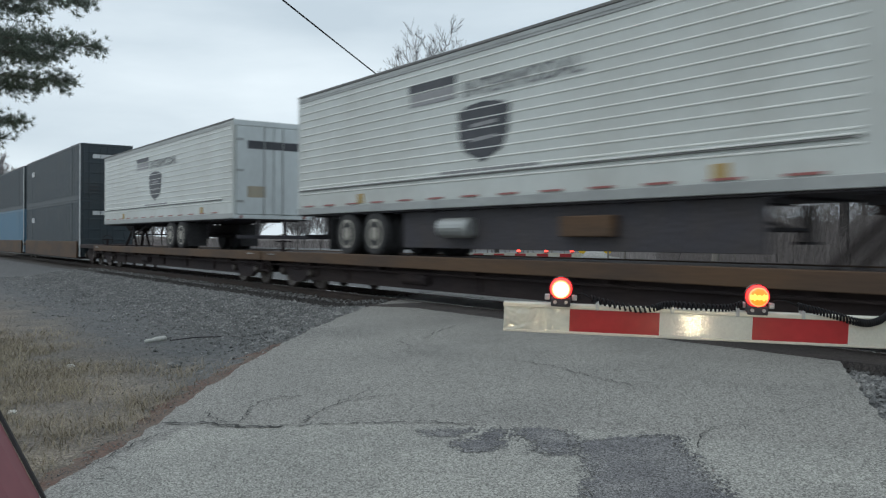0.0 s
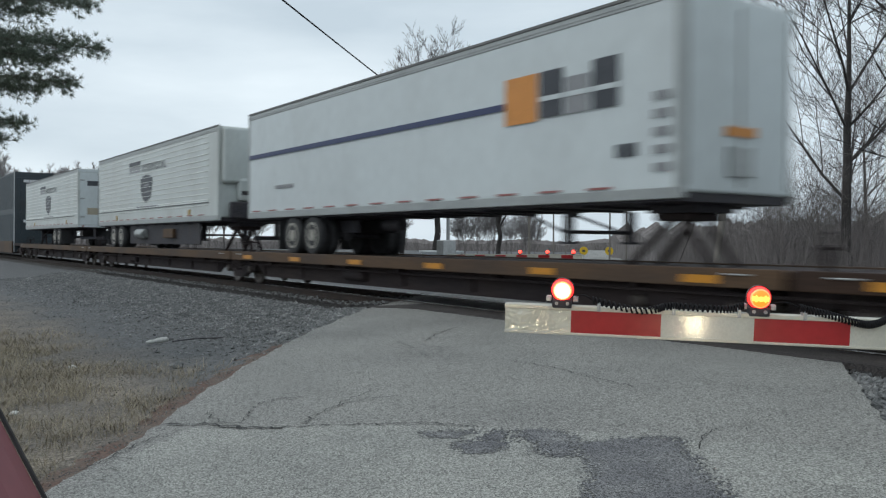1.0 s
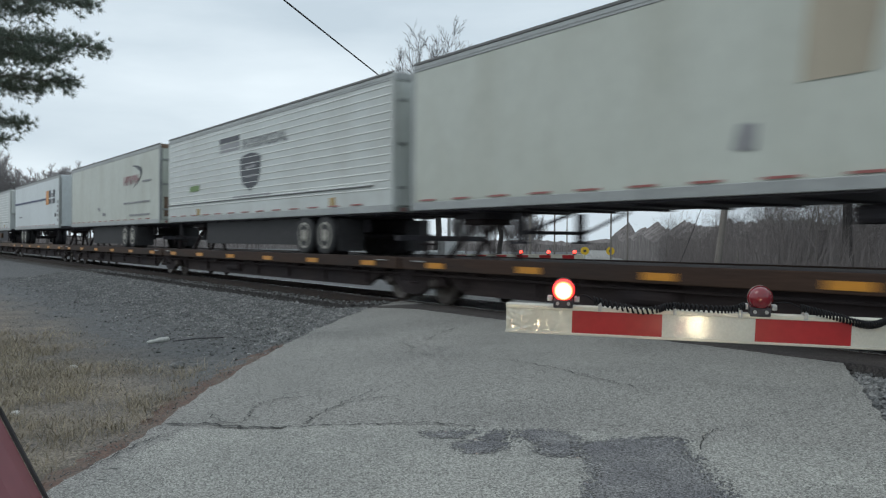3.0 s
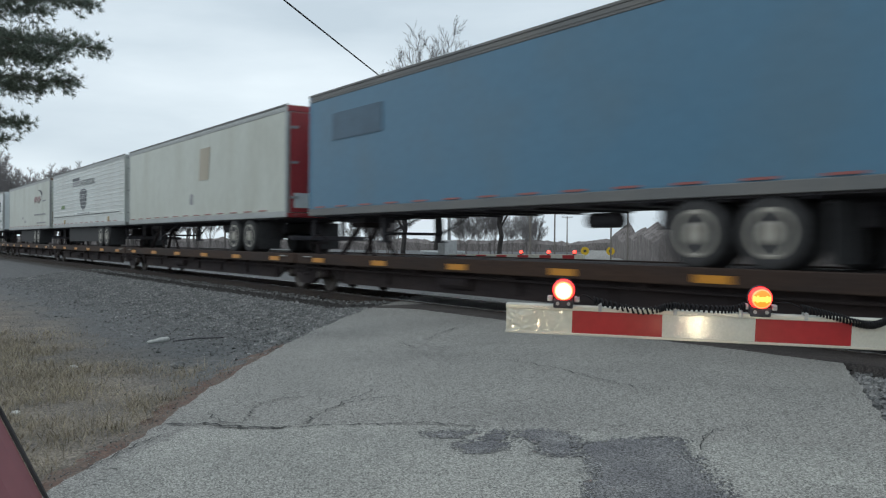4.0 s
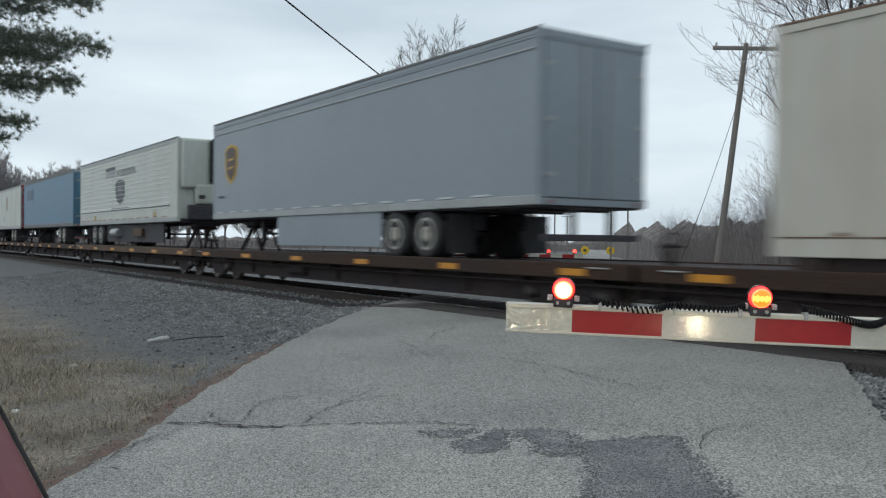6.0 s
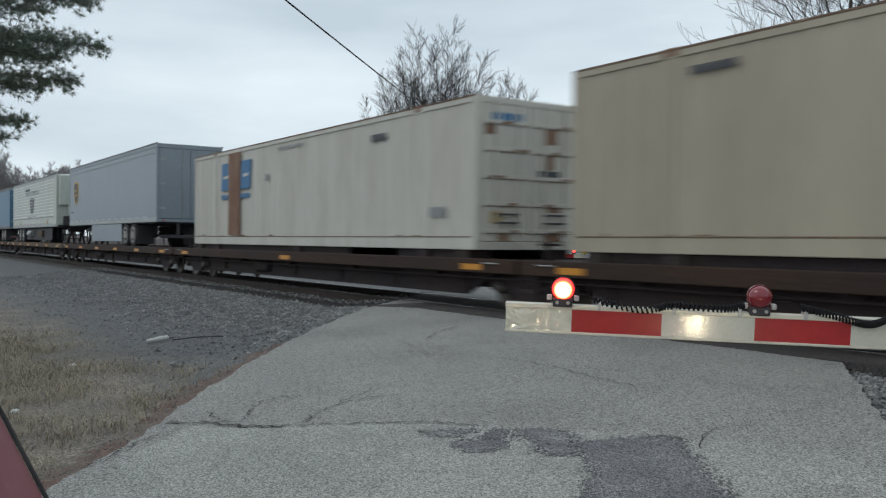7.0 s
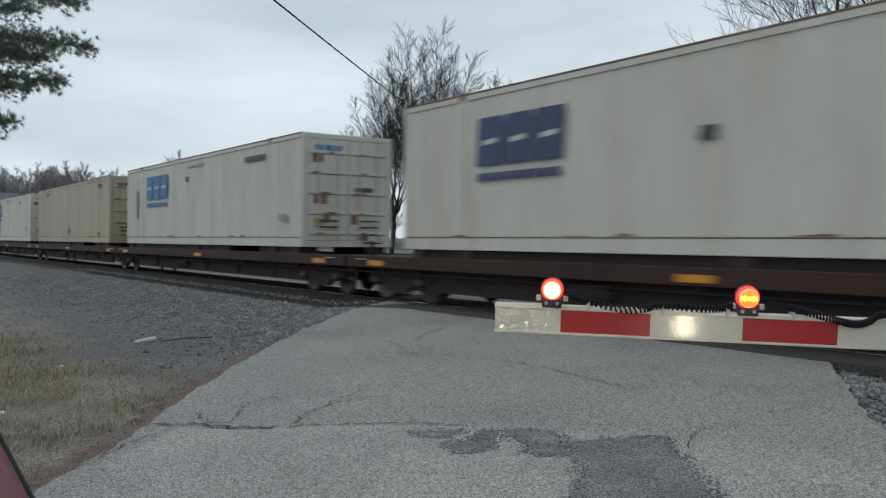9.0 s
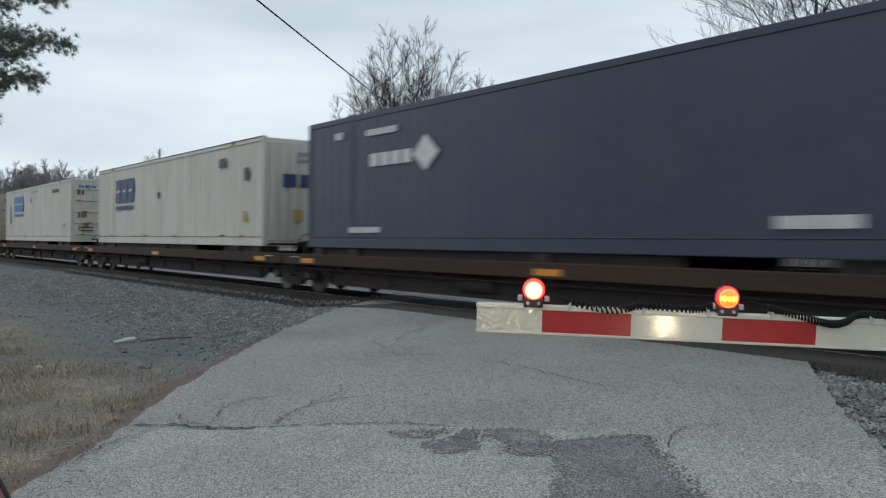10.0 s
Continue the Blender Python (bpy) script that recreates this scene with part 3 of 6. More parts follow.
def stones(name, count, area, size, label, lift=0.0, material=None):
    """Loose crushed stones scattered over a strip, each a rough lump."""
    rng = np.random.default_rng(7)
    base = np.array([(1, 0, 0), (-1, 0, 0), (0, 1, 0), (0, -1, 0), (0, 0, 1), (0, 0, -1)], float)
    tri = np.array([(0, 2, 4), (2, 1, 4), (1, 3, 4), (3, 0, 4), (2, 0, 5), (1, 2, 5), (3, 1, 5), (0, 3, 5)])
    vs, fs = [], []
    for i in range(count):
        x, y = area(rng)
        s = size * rng.uniform(0.6, 1.5)
        shape = base * rng.uniform(0.6, 1.3, (6, 1)) * np.array([1, 0.85, 0.65]) + rng.normal(0, 0.18, (6, 3))
        a = rng.uniform(0, 6.28)
        c, d = math.cos(a), math.sin(a)
        shape = shape @ np.array([(c, -d, 0), (d, c, 0), (0, 0, 1)]) * s
        vs.append(shape + np.array((x, y, ground_z(x, y) + lift + s * 0.25)))
        fs.append(tri + 6 * i)
    me = bpy.data.meshes.new(name)
    me.from_pydata(np.concatenate(vs).tolist(), [], np.concatenate(fs).tolist())
    me.materials.append(material or M_BALLAST)
    return tagged(new(name, me), label, "gravel", kind="stuff")


def off_road(x, y, gap=0.1):
    u, v = -0.714 * x + 0.70 * y, 0.70 * x + 0.714 * y
    return v < edge_at(LEFT, u) - gap or v > edge_at(RIGHT, u) + gap


def make_loose():
    def shoulder(rng):
        while True:
            x, y = -rng.uniform(0, 1) ** 1.4 * 46 + 1, TRACK_Y - 1.65 - abs(rng.normal(0, 1)) * 1.75
            if off_road(x, y, 0.02) and y > 3.3 and y < TRACK_Y - 2.0 + rng.normal(0, 0.07):
                return x, y

    def between(rng):
        while True:
            x, y = rng.uniform(-45, 0), TRACK_Y + rng.uniform(-1.5, 1.8)
            if off_road(x, y, 0.02):
                return x, y

    def railside(rng):
        while True:
            x, y = -rng.uniform(0, 1) ** 1.3 * 42 + 1, TRACK_Y - rng.uniform(0.9, 2.05)
            if off_road(x, y, 0.02):
                return x, y

    def verge(rng):
        while True:
            x, y = rng.uniform(-30, 0), rng.uniform(2.5, 9)
            if off_road(x, y, 0.03):
                return x, y

    def edging(rng):
        u = rng.uniform(4.5, 17)
        p = ROAD_D * u + ROAD_N * (edge_at(LEFT, u) - 0.05 + rng.normal(0, 0.16))
        return p.x, p.y

    stones("greasy_ballast", 11000, railside, 0.03, "near-black ballast beside the rail", 0.0, M_BLACKSTONE)
    stones("ballast", 42000, shoulder, 0.027, "grey crushed stone ballast on the track shoulder")
    stones("track_ballast", 7000, between, 0.036, "grey crushed stone ballast between the ties", 0.02)
    stones("loose_gravel", 9000, verge, 0.012, "small loose gravel strewn over the verge", 0.0, M_PEBBLE)
    stones("edge_gravel", 2600, edging, 0.009, "fine grit along the edge of the asphalt", 0.02, M_PEBBLE)
    rng = np.random.default_rng(3)
    vs, fs = [], []
    k = 0
    for i in range(5600):
        while True:
            x, y = rng.uniform(-26, -3), rng.uniform(-1.5, 6.0)
            edge = 3.6 + 0.9 * noise.noise((x * 0.4, y * 0.4, 2)) - 0.22 * max(0, -13 - x)
            if off_road(x, y, 0.3) and 0.70 * x + 0.714 * y < 0 and y < edge + rng.normal(0, 0.35) and noise.noise((x * 0.8, y * 0.8, 4)) > -0.02 + rng.normal(0, 0.22):
                break
        z = ground_z(x, y)
        for j in range(int(rng.integers(6, 11))):
            a, h = rng.uniform(0, 6.28), rng.uniform(0.03, 0.13)
            lean = rng.uniform(0.6, 2.6) * h
            w = rng.uniform(0.0014, 0.003)
            px, py = x + rng.normal(0, 0.07), y + rng.normal(0, 0.07)
            dx, dy = math.cos(a), math.sin(a)
            vs += [(px - dy * w, py + dx * w, z - 0.01), (px + dy * w, py - dx * w, z - 0.01), (px + dx * lean * 0.45 + dy * w, py + dy * lean * 0.45 - dx * w, z + h * 0.75),
                   (px + dx * lean * 0.45 - dy * w, py + dy * lean * 0.45 + dx * w, z + h * 0.75), (px + dx * lean, py + dy * lean, z + h)]
            fs += [(k, k + 1, k + 2, k + 3), (k + 3, k + 2, k + 4)]
            k += 5
    me = bpy.data.meshes.new("grass")
    me.from_pydata(vs, [], fs)
    me.materials.append(M_GRASS)
    tagged(new("grass", me), "tufts of dead straw-coloured winter grass", "grass", kind="stuff")


# ---- train ----
BOX_L, HALF = 16.15, 1.3
TRAVEL = []                                    # things that run with the train, with their place along it


def run(ob, offset):
    TRAVEL.append((ob, offset))
    return ob


def word(parent, text, x, z, size, material, name="lettering", wide=3.25):
    """Raised lettering on the near side of a box, from the built-in font."""
    cu = bpy.data.curves.new(name, "FONT")
    cu.body, cu.size, cu.extrude = text, size, 0.002
    tmp = bpy.data.objects.new(name, cu)
    me = bpy.data.meshes.new_from_object(tmp)
    bpy.data.objects.remove(tmp)
    me.materials.clear()
    me.materials.append(material)
    k = wide / max(v.co.x for v in me.vertices)
    for v in me.vertices:
        v.co.x *= k
    ob = part(name, me, None, parent)
    ob.matrix_basis = pose(x, -HALF - 0.02, z, 90, 0, 0)
    return ob


def mark(parent, name, pts, material, lift=-0.02, label=""):
    return part(name, Build().plate(pts, -HALF + lift, 0.006), material, parent, label)


def bars(parent, x0, x1, z, h, material, n, name="print_bar", lift=-0.02):
    b = Build()
    w = (x1 - x0) / n
    for i in range(n):
        b.plate([(x0 + i * w, z), (x0 + (i + 0.8) * w, z), (x0 + (i + 0.8) * w, z + h), (x0 + i * w, z + h)], -HALF + lift, 0.005)
    return part(name, b, material, parent)


def shield(parent, x, z, w, h, outer, inner, name="emblem"):
    """A plain heraldic shield with paler bars."""
    def outline(k):
        return [(x - w / 2 * k, z + h * 0.38 * k), (x - w * 0.28 * k, z + h * 0.47 * k), (x, z + h * 0.5 * k), (x + w * 0.28 * k, z + h * 0.47 * k), (x + w / 2 * k, z + h * 0.38 * k),
                (x + w * 0.47 * k, z - h * 0.05 * k), (x + w * 0.36 * k, z - h * 0.3 * k), (x, z - h * 0.5 * k), (x - w * 0.36 * k, z - h * 0.3 * k), (x - w * 0.47 * k, z - h * 0.05 * k)]
    em = mark(parent, name, outline(1.0), outer, -0.0075)
    for dz in (0.12, -0.12):
        mark(em, "emblem_bar", [(x - w * 0.22, z + h * dz - h * 0.03), (x + w * 0.25, z + h * dz), (x + w * 0.25, z + h * dz + h * 0.06), (x - w * 0.22, z + h * dz + h * 0.03)], inner, -0.0105)
    return em


def wheel_pair_mesh():
    t, r = Build(), Build()
    t.lathe([(-0.13, 0.36), (-0.14, 0.44), (-0.11, 0.495), (0.11, 0.495), (0.14, 0.44), (0.13, 0.36)], n=28)
    r.lathe([(-0.142, 0.0 + 0.06), (-0.15, 0.09), (-0.15, 0.13), (-0.12, 0.17), (-0.11, 0.25), (-0.135, 0.29), (-0.135, 0.33), (-0.12, 0.355), (0.1, 0.355)], n=24)
    return t.mesh("tyre", M_TYRE, True), r.mesh("rim", M_HUB, True)


TYRE, RIM = wheel_pair_mesh()
DECK = 0.95


def trailer(offset, label, skin, top=5.0, bottom=1.94, ribbed=False, rear_right=True, reefer=False, axle=None, length=BOX_L, tape=M_REDTAPE, doors=None, smooth_rail=M_TRIM, skirt=False, group="piggyback trailers"):
    """A highway semi-trailer riding on a rail car. Its left end stands at x = 0."""
    L = length
    t = run(thing("semi_trailer", label, "trailer", group=group), offset)
    body = Build().box(0.0, L, -HALF, HALF, bottom + 0.1, top - 0.03, 0.045)
    shell = part("body", body, skin, t)
    part("roof_rail", Build().box(-0.012, L + 0.012, -HALF - 0.022, -HALF + 0.04, top - 0.06, top, 0.012).box(-0.012, L + 0.012, HALF - 0.04, HALF + 0.022, top - 0.06, top, 0.012), M_TRIM, t)
    part("upper_band", Build().box(-0.01, L + 0.01, -HALF - 0.012, -HALF + 0.03, top - 0.2, top - 0.06, 0.012).box(-0.01, L + 0.01, -HALF - 0.02, -HALF + 0.03, top - 0.145, top - 0.125, 0.004), M_RAIL if ribbed else smooth_rail, t)
    part("bottom_rail", Build().box(-0.01, L + 0.01, -HALF - 0.02, -HALF + 0.05, bottom, bottom + 0.17, 0.012).box(-0.01, L + 0.01, HALF - 0.05, HALF + 0.02, bottom, bottom + 0.17, 0.012), M_TRIM if skin is M_BLUE else M_RAIL, t)
    part("corner_post", Build().box(-0.015, 0.11, -HALF - 0.014, -HALF + 0.1, bottom, top - 0.02, 0.02), M_RAIL if skin in (M_WHITE, M_CREAM) and not ribbed else skin, t)
    part("corner_post", Build().box(L - 0.11, L + 0.015, -HALF - 0.014, -HALF + 0.1, bottom, top - 0.02, 0.02), M_RAIL if skin in (M_WHITE, M_CREAM) and not ribbed else skin, t)
    if ribbed:
        rib = Build()
        prof = [(-0.02, 0), (-0.007, -0.017), (0.007, -0.017), (0.02, 0)]
        rib.add([(x, p, z) for x in (0.12, L - (0.9 if reefer else 0.12)) for z, p in prof], [(i, i + 1, 5 + i, 4 + i) for i in range(3)] + [(0, 1, 2, 3), (7, 6, 5, 4)])
        me = rib.mesh("rib", M_RIB)
        z0, z1 = bottom + 0.52, top - 0.3
        for i in range(13):
            part("rib", me, None, t, at=pose(0, -HALF + 0.002, z0 + (z1 - z0) * i / 12))
        part("rub_strip", Build().box(0.1, L - 0.9, -HALF - 0.03, -HALF + 0.01, bottom + 0.59, bottom + 0.615, 0.006), M_TRIM, t)
        part("rub_strip", Build().box(0.1, L - 0.9, -HALF - 0.034, -HALF + 0.01, bottom + 0.622, bottom + 0.65, 0.006), M_RIB, t, "bright rub strip")
        for x in (3.2, L - 3.0):
            part("reflector", Build().box(x, x + 0.28, -HALF - 0.02, -HALF + 0.01, bottom + 0.2, bottom + 0.42, 0.006), M_AMBERDULL, t, "faded amber side panel")
    else:
        seam = Build().box(-0.004, 0.004, -HALF - 0.0015, -HALF + 0.01, bottom + 0.16, top - 0.18).mesh("panel_seam", skin)
        for i in range(1, 13):
            part("panel_seam", seam, None, t, at=pose(L * i / 13, 0, 0))
    strip = Build().box(0, 0.52, -HALF - 0.026, -HALF, bottom + 0.19, bottom + 0.225).mesh("tape_strip", tape)
    for i in range(int(L / 1.16)):
        part("tape_strip", strip, None, t, at=pose(0.35 + i * 1.16, 0, 0))
    part("underframe", Build().box(0.05, L - 0.05, -HALF + 0.06, HALF - 0.06, bottom - 0.03, bottom + 0.14), M_DARK, t)
    # which end carries the wheels
    s = (lambda x: x) if rear_right else (lambda x: L - x)
    ax = axle if axle else (L - 3.4, L - 2.15)
    lo, hi = min(s(ax[0] - 1.2), s(ax[1] + 1.0)), max(s(ax[0] - 1.2), s(ax[1] + 1.0))
    part("bogie_frame", Build().box(lo, hi, -0.62, -0.5, bottom - 0.42, bottom - 0.1, 0.02).box(lo, hi, 0.5, 0.62, bottom - 0.42, bottom - 0.1, 0.02), M_DARK, t)
    for a in ax:
        x = s(a)
        axle_ob = part("axle", Build().tube((x, -1.0, DECK + 0.5), (x, 1.0, DECK + 0.5), 0.07, n=10), M_DARK, t)
        for y in (-1.13, -0.82, 1.13, 0.82):
            part("tyre", TYRE, None, axle_ob, at=pose(x, y, DECK + 0.497))
        for y, turn in ((-1.13, 0), (1.13, 180)):
            part("rim", RIM, None, axle_ob, at=pose(x, y, DECK + 0.497, 0, 0, turn))
    for y in (-0.95, 0.95):
        part("mud_flap", Build().box(s(ax[1] + 0.85) - 0.012, s(ax[1] + 0.85) + 0.012, y - 0.33, y + 0.33, DECK + 0.12, bottom - 0.1), M_TYRE, t)
    g = s(2.9)
    for y in (-0.75, 0.75):
        leg = part("landing_leg", Build().box(g - 0.07, g + 0.07, y - 0.07, y + 0.07, bottom - 0.62, bottom - 0.08, 0.01), M_DARK, t)
        part("foot", Build().box(g - 0.14, g + 0.14, y - 0.13, y + 0.13, bottom - 0.66, bottom - 0.62), M_DARK, leg)
    part("brace", Build().tube((g, -0.75, bottom - 0.5), (s(4.3), -0.6, bottom - 0.08), 0.03, n=6).tube((g, 0.75, bottom - 0.5), (s(4.3), 0.6, bottom - 0.08), 0.03, n=6).tube((g, -0.75, bottom - 0.45), (g, 0.75, bottom - 0.45), 0.035, n=6), M_DARK, t)
    e = L if rear_right else 0.0
    o = 1 if rear_right else -1
    part("underride_bar", Build().box(min(e, e - o * 0.12), max(e, e - o * 0.12), -1.15, 1.15, bottom - 0.62, bottom - 0.5, 0.015).box(min(e - o * 0.02, e - o * 0.1), max(e - o * 0.02, e - o * 0.1), -0.5, -0.4, bottom - 0.5, bottom).box(min(e - o * 0.02, e - o * 0.1), max(e - o * 0.02, e - o * 0.1), 0.4, 0.5, bottom - 0.5, bottom), M_DARK, t)
    if skirt:
        part("side_skirt", Build().box(5.1, 10.8, -HALF + 0.02, -HALF + 0.04, bottom - 0.78, bottom + 0.05, 0.006), skin, t, "grey aerodynamic side skirt")
    # ends
    if rear_right:
        for y0, y1 in ((-1.2, -0.02), (0.02, 1.2)):
            d = part("door", Build().box(L + 0.0, L + 0.04, y0, y1, bottom + 0.14, top - 0.22, 0.012), doors or skin, t)
            for k in range(3):
                zz = bottom + 0.5 + k * 0.95
                part("hinge", Build().box(L + 0.03, L + 0.06, (y0 if y0 < -1 else y1 - 0.22), (y0 + 0.22 if y0 < -1 else y1), zz, zz + 0.07), M_RAIL, d)
            ym = (y0 + y1) / 2 + (0.3 if y0 < 0 else -0.3)
            part("lock_rod", Build().tube((L + 0.065, ym, bottom + 0.1), (L + 0.065, ym, top - 0.2), 0.018, n=6), M_RAIL, d)
        part("door_header", Build().box(L, L + 0.035, -1.28, 1.28, top - 0.2, top - 0.03, 0.01), doors or M_RAIL, t)
        part("door_sill", Build().box(L, L + 0.035, -1.28, 1.28, bottom, bottom + 0.12, 0.01), doors or M_RAIL, t)
        for y in (-1.05, 1.05):
            part("tail_lamp", Build().lathe([(L + 0.03, 0.05), (L + 0.05, 0.045)], "x", 12, (0, y, bottom + 0.06)), M_REDTAPE, t)
    elif reefer:
        unit = part("cooling_unit", Build().box(L, L + 0.36, -0.12, 1.22, bottom + 1.4, top - 0.03, 0.08), M_REEFER, t, "black louvred cooling unit on the nose")
        for k in range(9):
            zz = bottom + 1.5 + k * 0.14
            part("louvre", Build().box(L + 0.345, L + 0.375, -0.05, 1.14, zz + 0.05, zz + 0.09), M_DARK, unit)
        part("nose_panel", Build().box(L, L + 0.24, -0.7, 1.26, bottom + 0.62, bottom + 1.38, 0.1), skin, t)
        part("nose_cowl", Build().box(L, L + 0.2, -1.2, -0.2, bottom + 1.2, top - 0.06, 0.09), skin, t)
        part("fuel_bracket", Build().box(L + 0.0, L + 0.26, -0.95, 1.2, bottom + 0.06, bottom + 0.6, 0.05), M_DARK, t)
        part("vent", Build().box(L + 0.23, L + 0.25, -0.6, -0.36, bottom + 0.82, bottom + 0.96), M_DARK, t)
        part("vent", Build().box(L + 0.23, L + 0.25, 0.7, 0.94, bottom + 0.75, bottom + 0.86), M_DARK, t)
    else:
        part("nose_box", Build().box(L + 0.0, L + 0.05, -0.3, 0.25, bottom + 0.35, bottom + 0.8, 0.01), M_RAIL, t)
        part("nose_marker", Build().box(L + 0.0, L + 0.03, -0.35, 0.35, bottom + 0.95, bottom + 1.1, 0.006), M_ORANGE, t)
        part("nose_trim", Build().box(L, L + 0.014, -0.03, 0.03, bottom + 0.2, top - 0.2).box(L, L + 0.014, -1.2, -1.16, bottom + 0.2, top - 0.2).box(L, L + 0.014, 1.16, 1.2, bottom + 0.2, top - 0.2), M_RAIL, t)
    part("air_tank", Build().lathe([(0, 0.06), (0.04, 0.13), (0.8, 0.13), (0.84, 0.06)], "x", 14, (s(ax[0] - 2.6) - 0.4, -0.4, bottom - 0.25)), M_DARK, t)
    for a in (ax[0] - 0.62, (ax[0] + ax[1]) / 2, ax[1] + 0.62):
        part("spring_hanger", Build().box(s(a) - 0.05, s(a) + 0.05, -0.66, -0.46, bottom - 0.62, bottom - 0.35, 0.01), M_DARK, t)
    part("leaf_spring", Build().box(min(s(ax[0] - 0.6), s(ax[1] + 0.6)), max(s(ax[0] - 0.6), s(ax[1] + 0.6)), -0.6, -0.52, bottom - 0.6, bottom - 0.52, 0.01), M_DARK, t)
    for i in range(12):
        x = 0.8 + (L - 1.6) * i / 11
        part("cross_member", Build().box(x - 0.04, x + 0.04, -HALF + 0.08, HALF - 0.08, bottom - 0.07, bottom - 0.03), M_DARK, t)
    part("hitch_plate", Build().box(s(0.9) - 0.5, s(0.9) + 0.5, -0.45, 0.45, bottom - 0.16, bottom - 0.03), M_DARK, t)
    return t


def container(offset, label, skin, bottom=1.14, top=4.05, length=BOX_L, deep=0.022, rusty=True, door_right=True, name="shipping_container", group="containers on flat cars", posts=True):
    """A domestic freight container with folded side sheets."""
    L = length
    c = run(thing(name, label, "container", group=group), offset)
    b = Build()
    pts = []
    x = 0.13
    while x < L - 0.13:
        for dx, d in ((0.0, 0), (0.16, 0), (0.2, deep), (0.36, deep), (0.4, 0)):
            pts.append((min(x + dx, L - 0.12), d))
        x += 0.4
    vs, fs = [], []
    for i, (px, d) in enumerate(pts):
        vs += [(px, -HALF + 0.012 + d, bottom + 0.2), (px, -HALF + 0.012 + d, top - 0.1)]
        if i:
            fs.append((2 * i - 2, 2 * i, 2 * i + 1, 2 * i - 1))
    b.add(vs, fs)
    part("side_sheet", b, skin, c)
    part("core", Build().box(0.02, L - 0.02, -HALF + 0.05, HALF - 0.01, bottom + 0.08, top - 0.03, 0.01), skin, c)
    part("top_rail", Build().box(0, L, -HALF - 0.004, -HALF + 0.07, top - 0.12, top, 0.01).box(0, L, HALF - 0.07, HALF, top - 0.12, top, 0.01), skin, c)
    part("bottom_rail", Build().box(0, L, -HALF - 0.01, -HALF + 0.07, bottom, bottom + 0.24, 0.014).box(0, L, HALF - 0.07, HALF + 0.01, bottom, bottom + 0.24, 0.014), skin, c)
    part("rail_lip", Build().box(0.1, L - 0.1, -HALF - 0.022, -HALF + 0.02, bottom + 0.235, bottom + 0.255, 0.006), M_RUSTSHADE if rusty else skin, c)
    if rusty:
        part("roof_edge", Build().box(0.02, L - 0.02, -HALF - 0.012, -HALF + 0.05, top - 0.02, top + 0.014, 0.006), M_RUSTSHADE, c, "rusty roof edge")
        rng = random.Random(int(offset * 10))
        for _ in range(9):
            x, z, w, h = rng.uniform(0.4, L - 1.2), bottom + 0.26, rng.uniform(0.08, 0.5), rng.uniform(0.015, 0.06)
            mark(c, "rust_mark", [(x, z), (x + w, z), (x + w * 0.8, z + h * 0.7), (x + w * 0.4, z + h), (x + w * 0.1, z + h * 0.5)], M_RUSTSHADE, -0.006)
    for x in (0.0, L - 0.13):
        part("corner_post", Build().box(x, x + 0.13, -HALF - 0.008, -HALF + 0.12, bottom, top, 0.014), skin, c)
    if posts:
        for x in (1.95, L - 2.1):
            p = part("lifting_post", Build().box(x, x + 0.16, -HALF - 0.006, -HALF + 0.1, bottom, top + 0.012, 0.012), skin, c)
            part("casting", Build().box(x - 0.03, x + 0.19, -HALF - 0.014, -HALF + 0.16, top - 0.1, top + 0.03, 0.012), M_RUST if rusty else skin, p)
    if door_right:
        for y0, y1 in ((-1.17, -0.015), (0.015, 1.17)):
            d = part("door", Build().box(L - 0.02, L + 0.03, y0, y1, bottom + 0.16, top - 0.14, 0.012), skin, c)
            for k in range(5):
                zz = bottom + 0.32 + k * 0.52
                part("door_rib", Build().box(L + 0.02, L + 0.06, y0 + 0.05, y1 - 0.05, zz, zz + 0.075, 0.01), skin, d)
                if rusty:
                    # a thin dark strip paints the shadow line below the rib
                    part("rib_shade_line", Build().box(L + 0.03, L + 0.052, y0 + 0.07, y1 - 0.07, zz - 0.014, zz - 0.001), M_RUSTSHADE, d)
                    yy, w = rng.uniform(y0 + 0.05, y1 - 0.4), rng.uniform(0.12, 0.36)
                    part("rust_patch", Build().box(L + 0.055, L + 0.063, yy, yy + w, zz + 0.01, zz + 0.06), M_RUST, d)
                    if rng.random() < 0.6:
                        yy, w, h = rng.uniform(y0 + 0.05, y1 - 0.4), rng.uniform(0.15, 0.4), rng.uniform(0.1, 0.34)
                        part("rust_patch", Build().box(L + 0.028, L + 0.034, yy, yy + w, max(zz - h, bottom + 0.17), zz - 0.016), M_RUST, d)
            for zz in (bottom + 0.5, bottom + 0.66):
                part("door_handle", Build().box(L + 0.07, L + 0.1, y0 + 0.3, y1 - 0.3, zz, zz + 0.04, 0.008), M_DARK, d)
            for ym in (y0 + 0.3, y1 - 0.3):
                part("lock_rod", Build().tube((L + 0.075, ym, bottom + 0.08), (L + 0.075, ym, top - 0.08), 0.02, n=6), skin, d)
        part("door_frame", Build().box(L - 0.03, L + 0.03, -1.3, -1.18, bottom, top, 0.01).box(L - 0.03, L + 0.03, 1.18, 1.3, bottom, top, 0.01).box(L - 0.03, L + 0.03, -1.2, 1.2, top - 0.13, top, 0.01).box(L - 0.03, L + 0.03, -1.2, 1.2, bottom, bottom + 0.15, 0.01), skin, c)
    else:
        for k in range(8):
            y = -1.15 + k * 0.31
            part("end_fold", Build().box(L - 0.02, L + 0.025, y, y + 0.16, bottom + 0.15, top - 0.12, 0.012), skin, c)
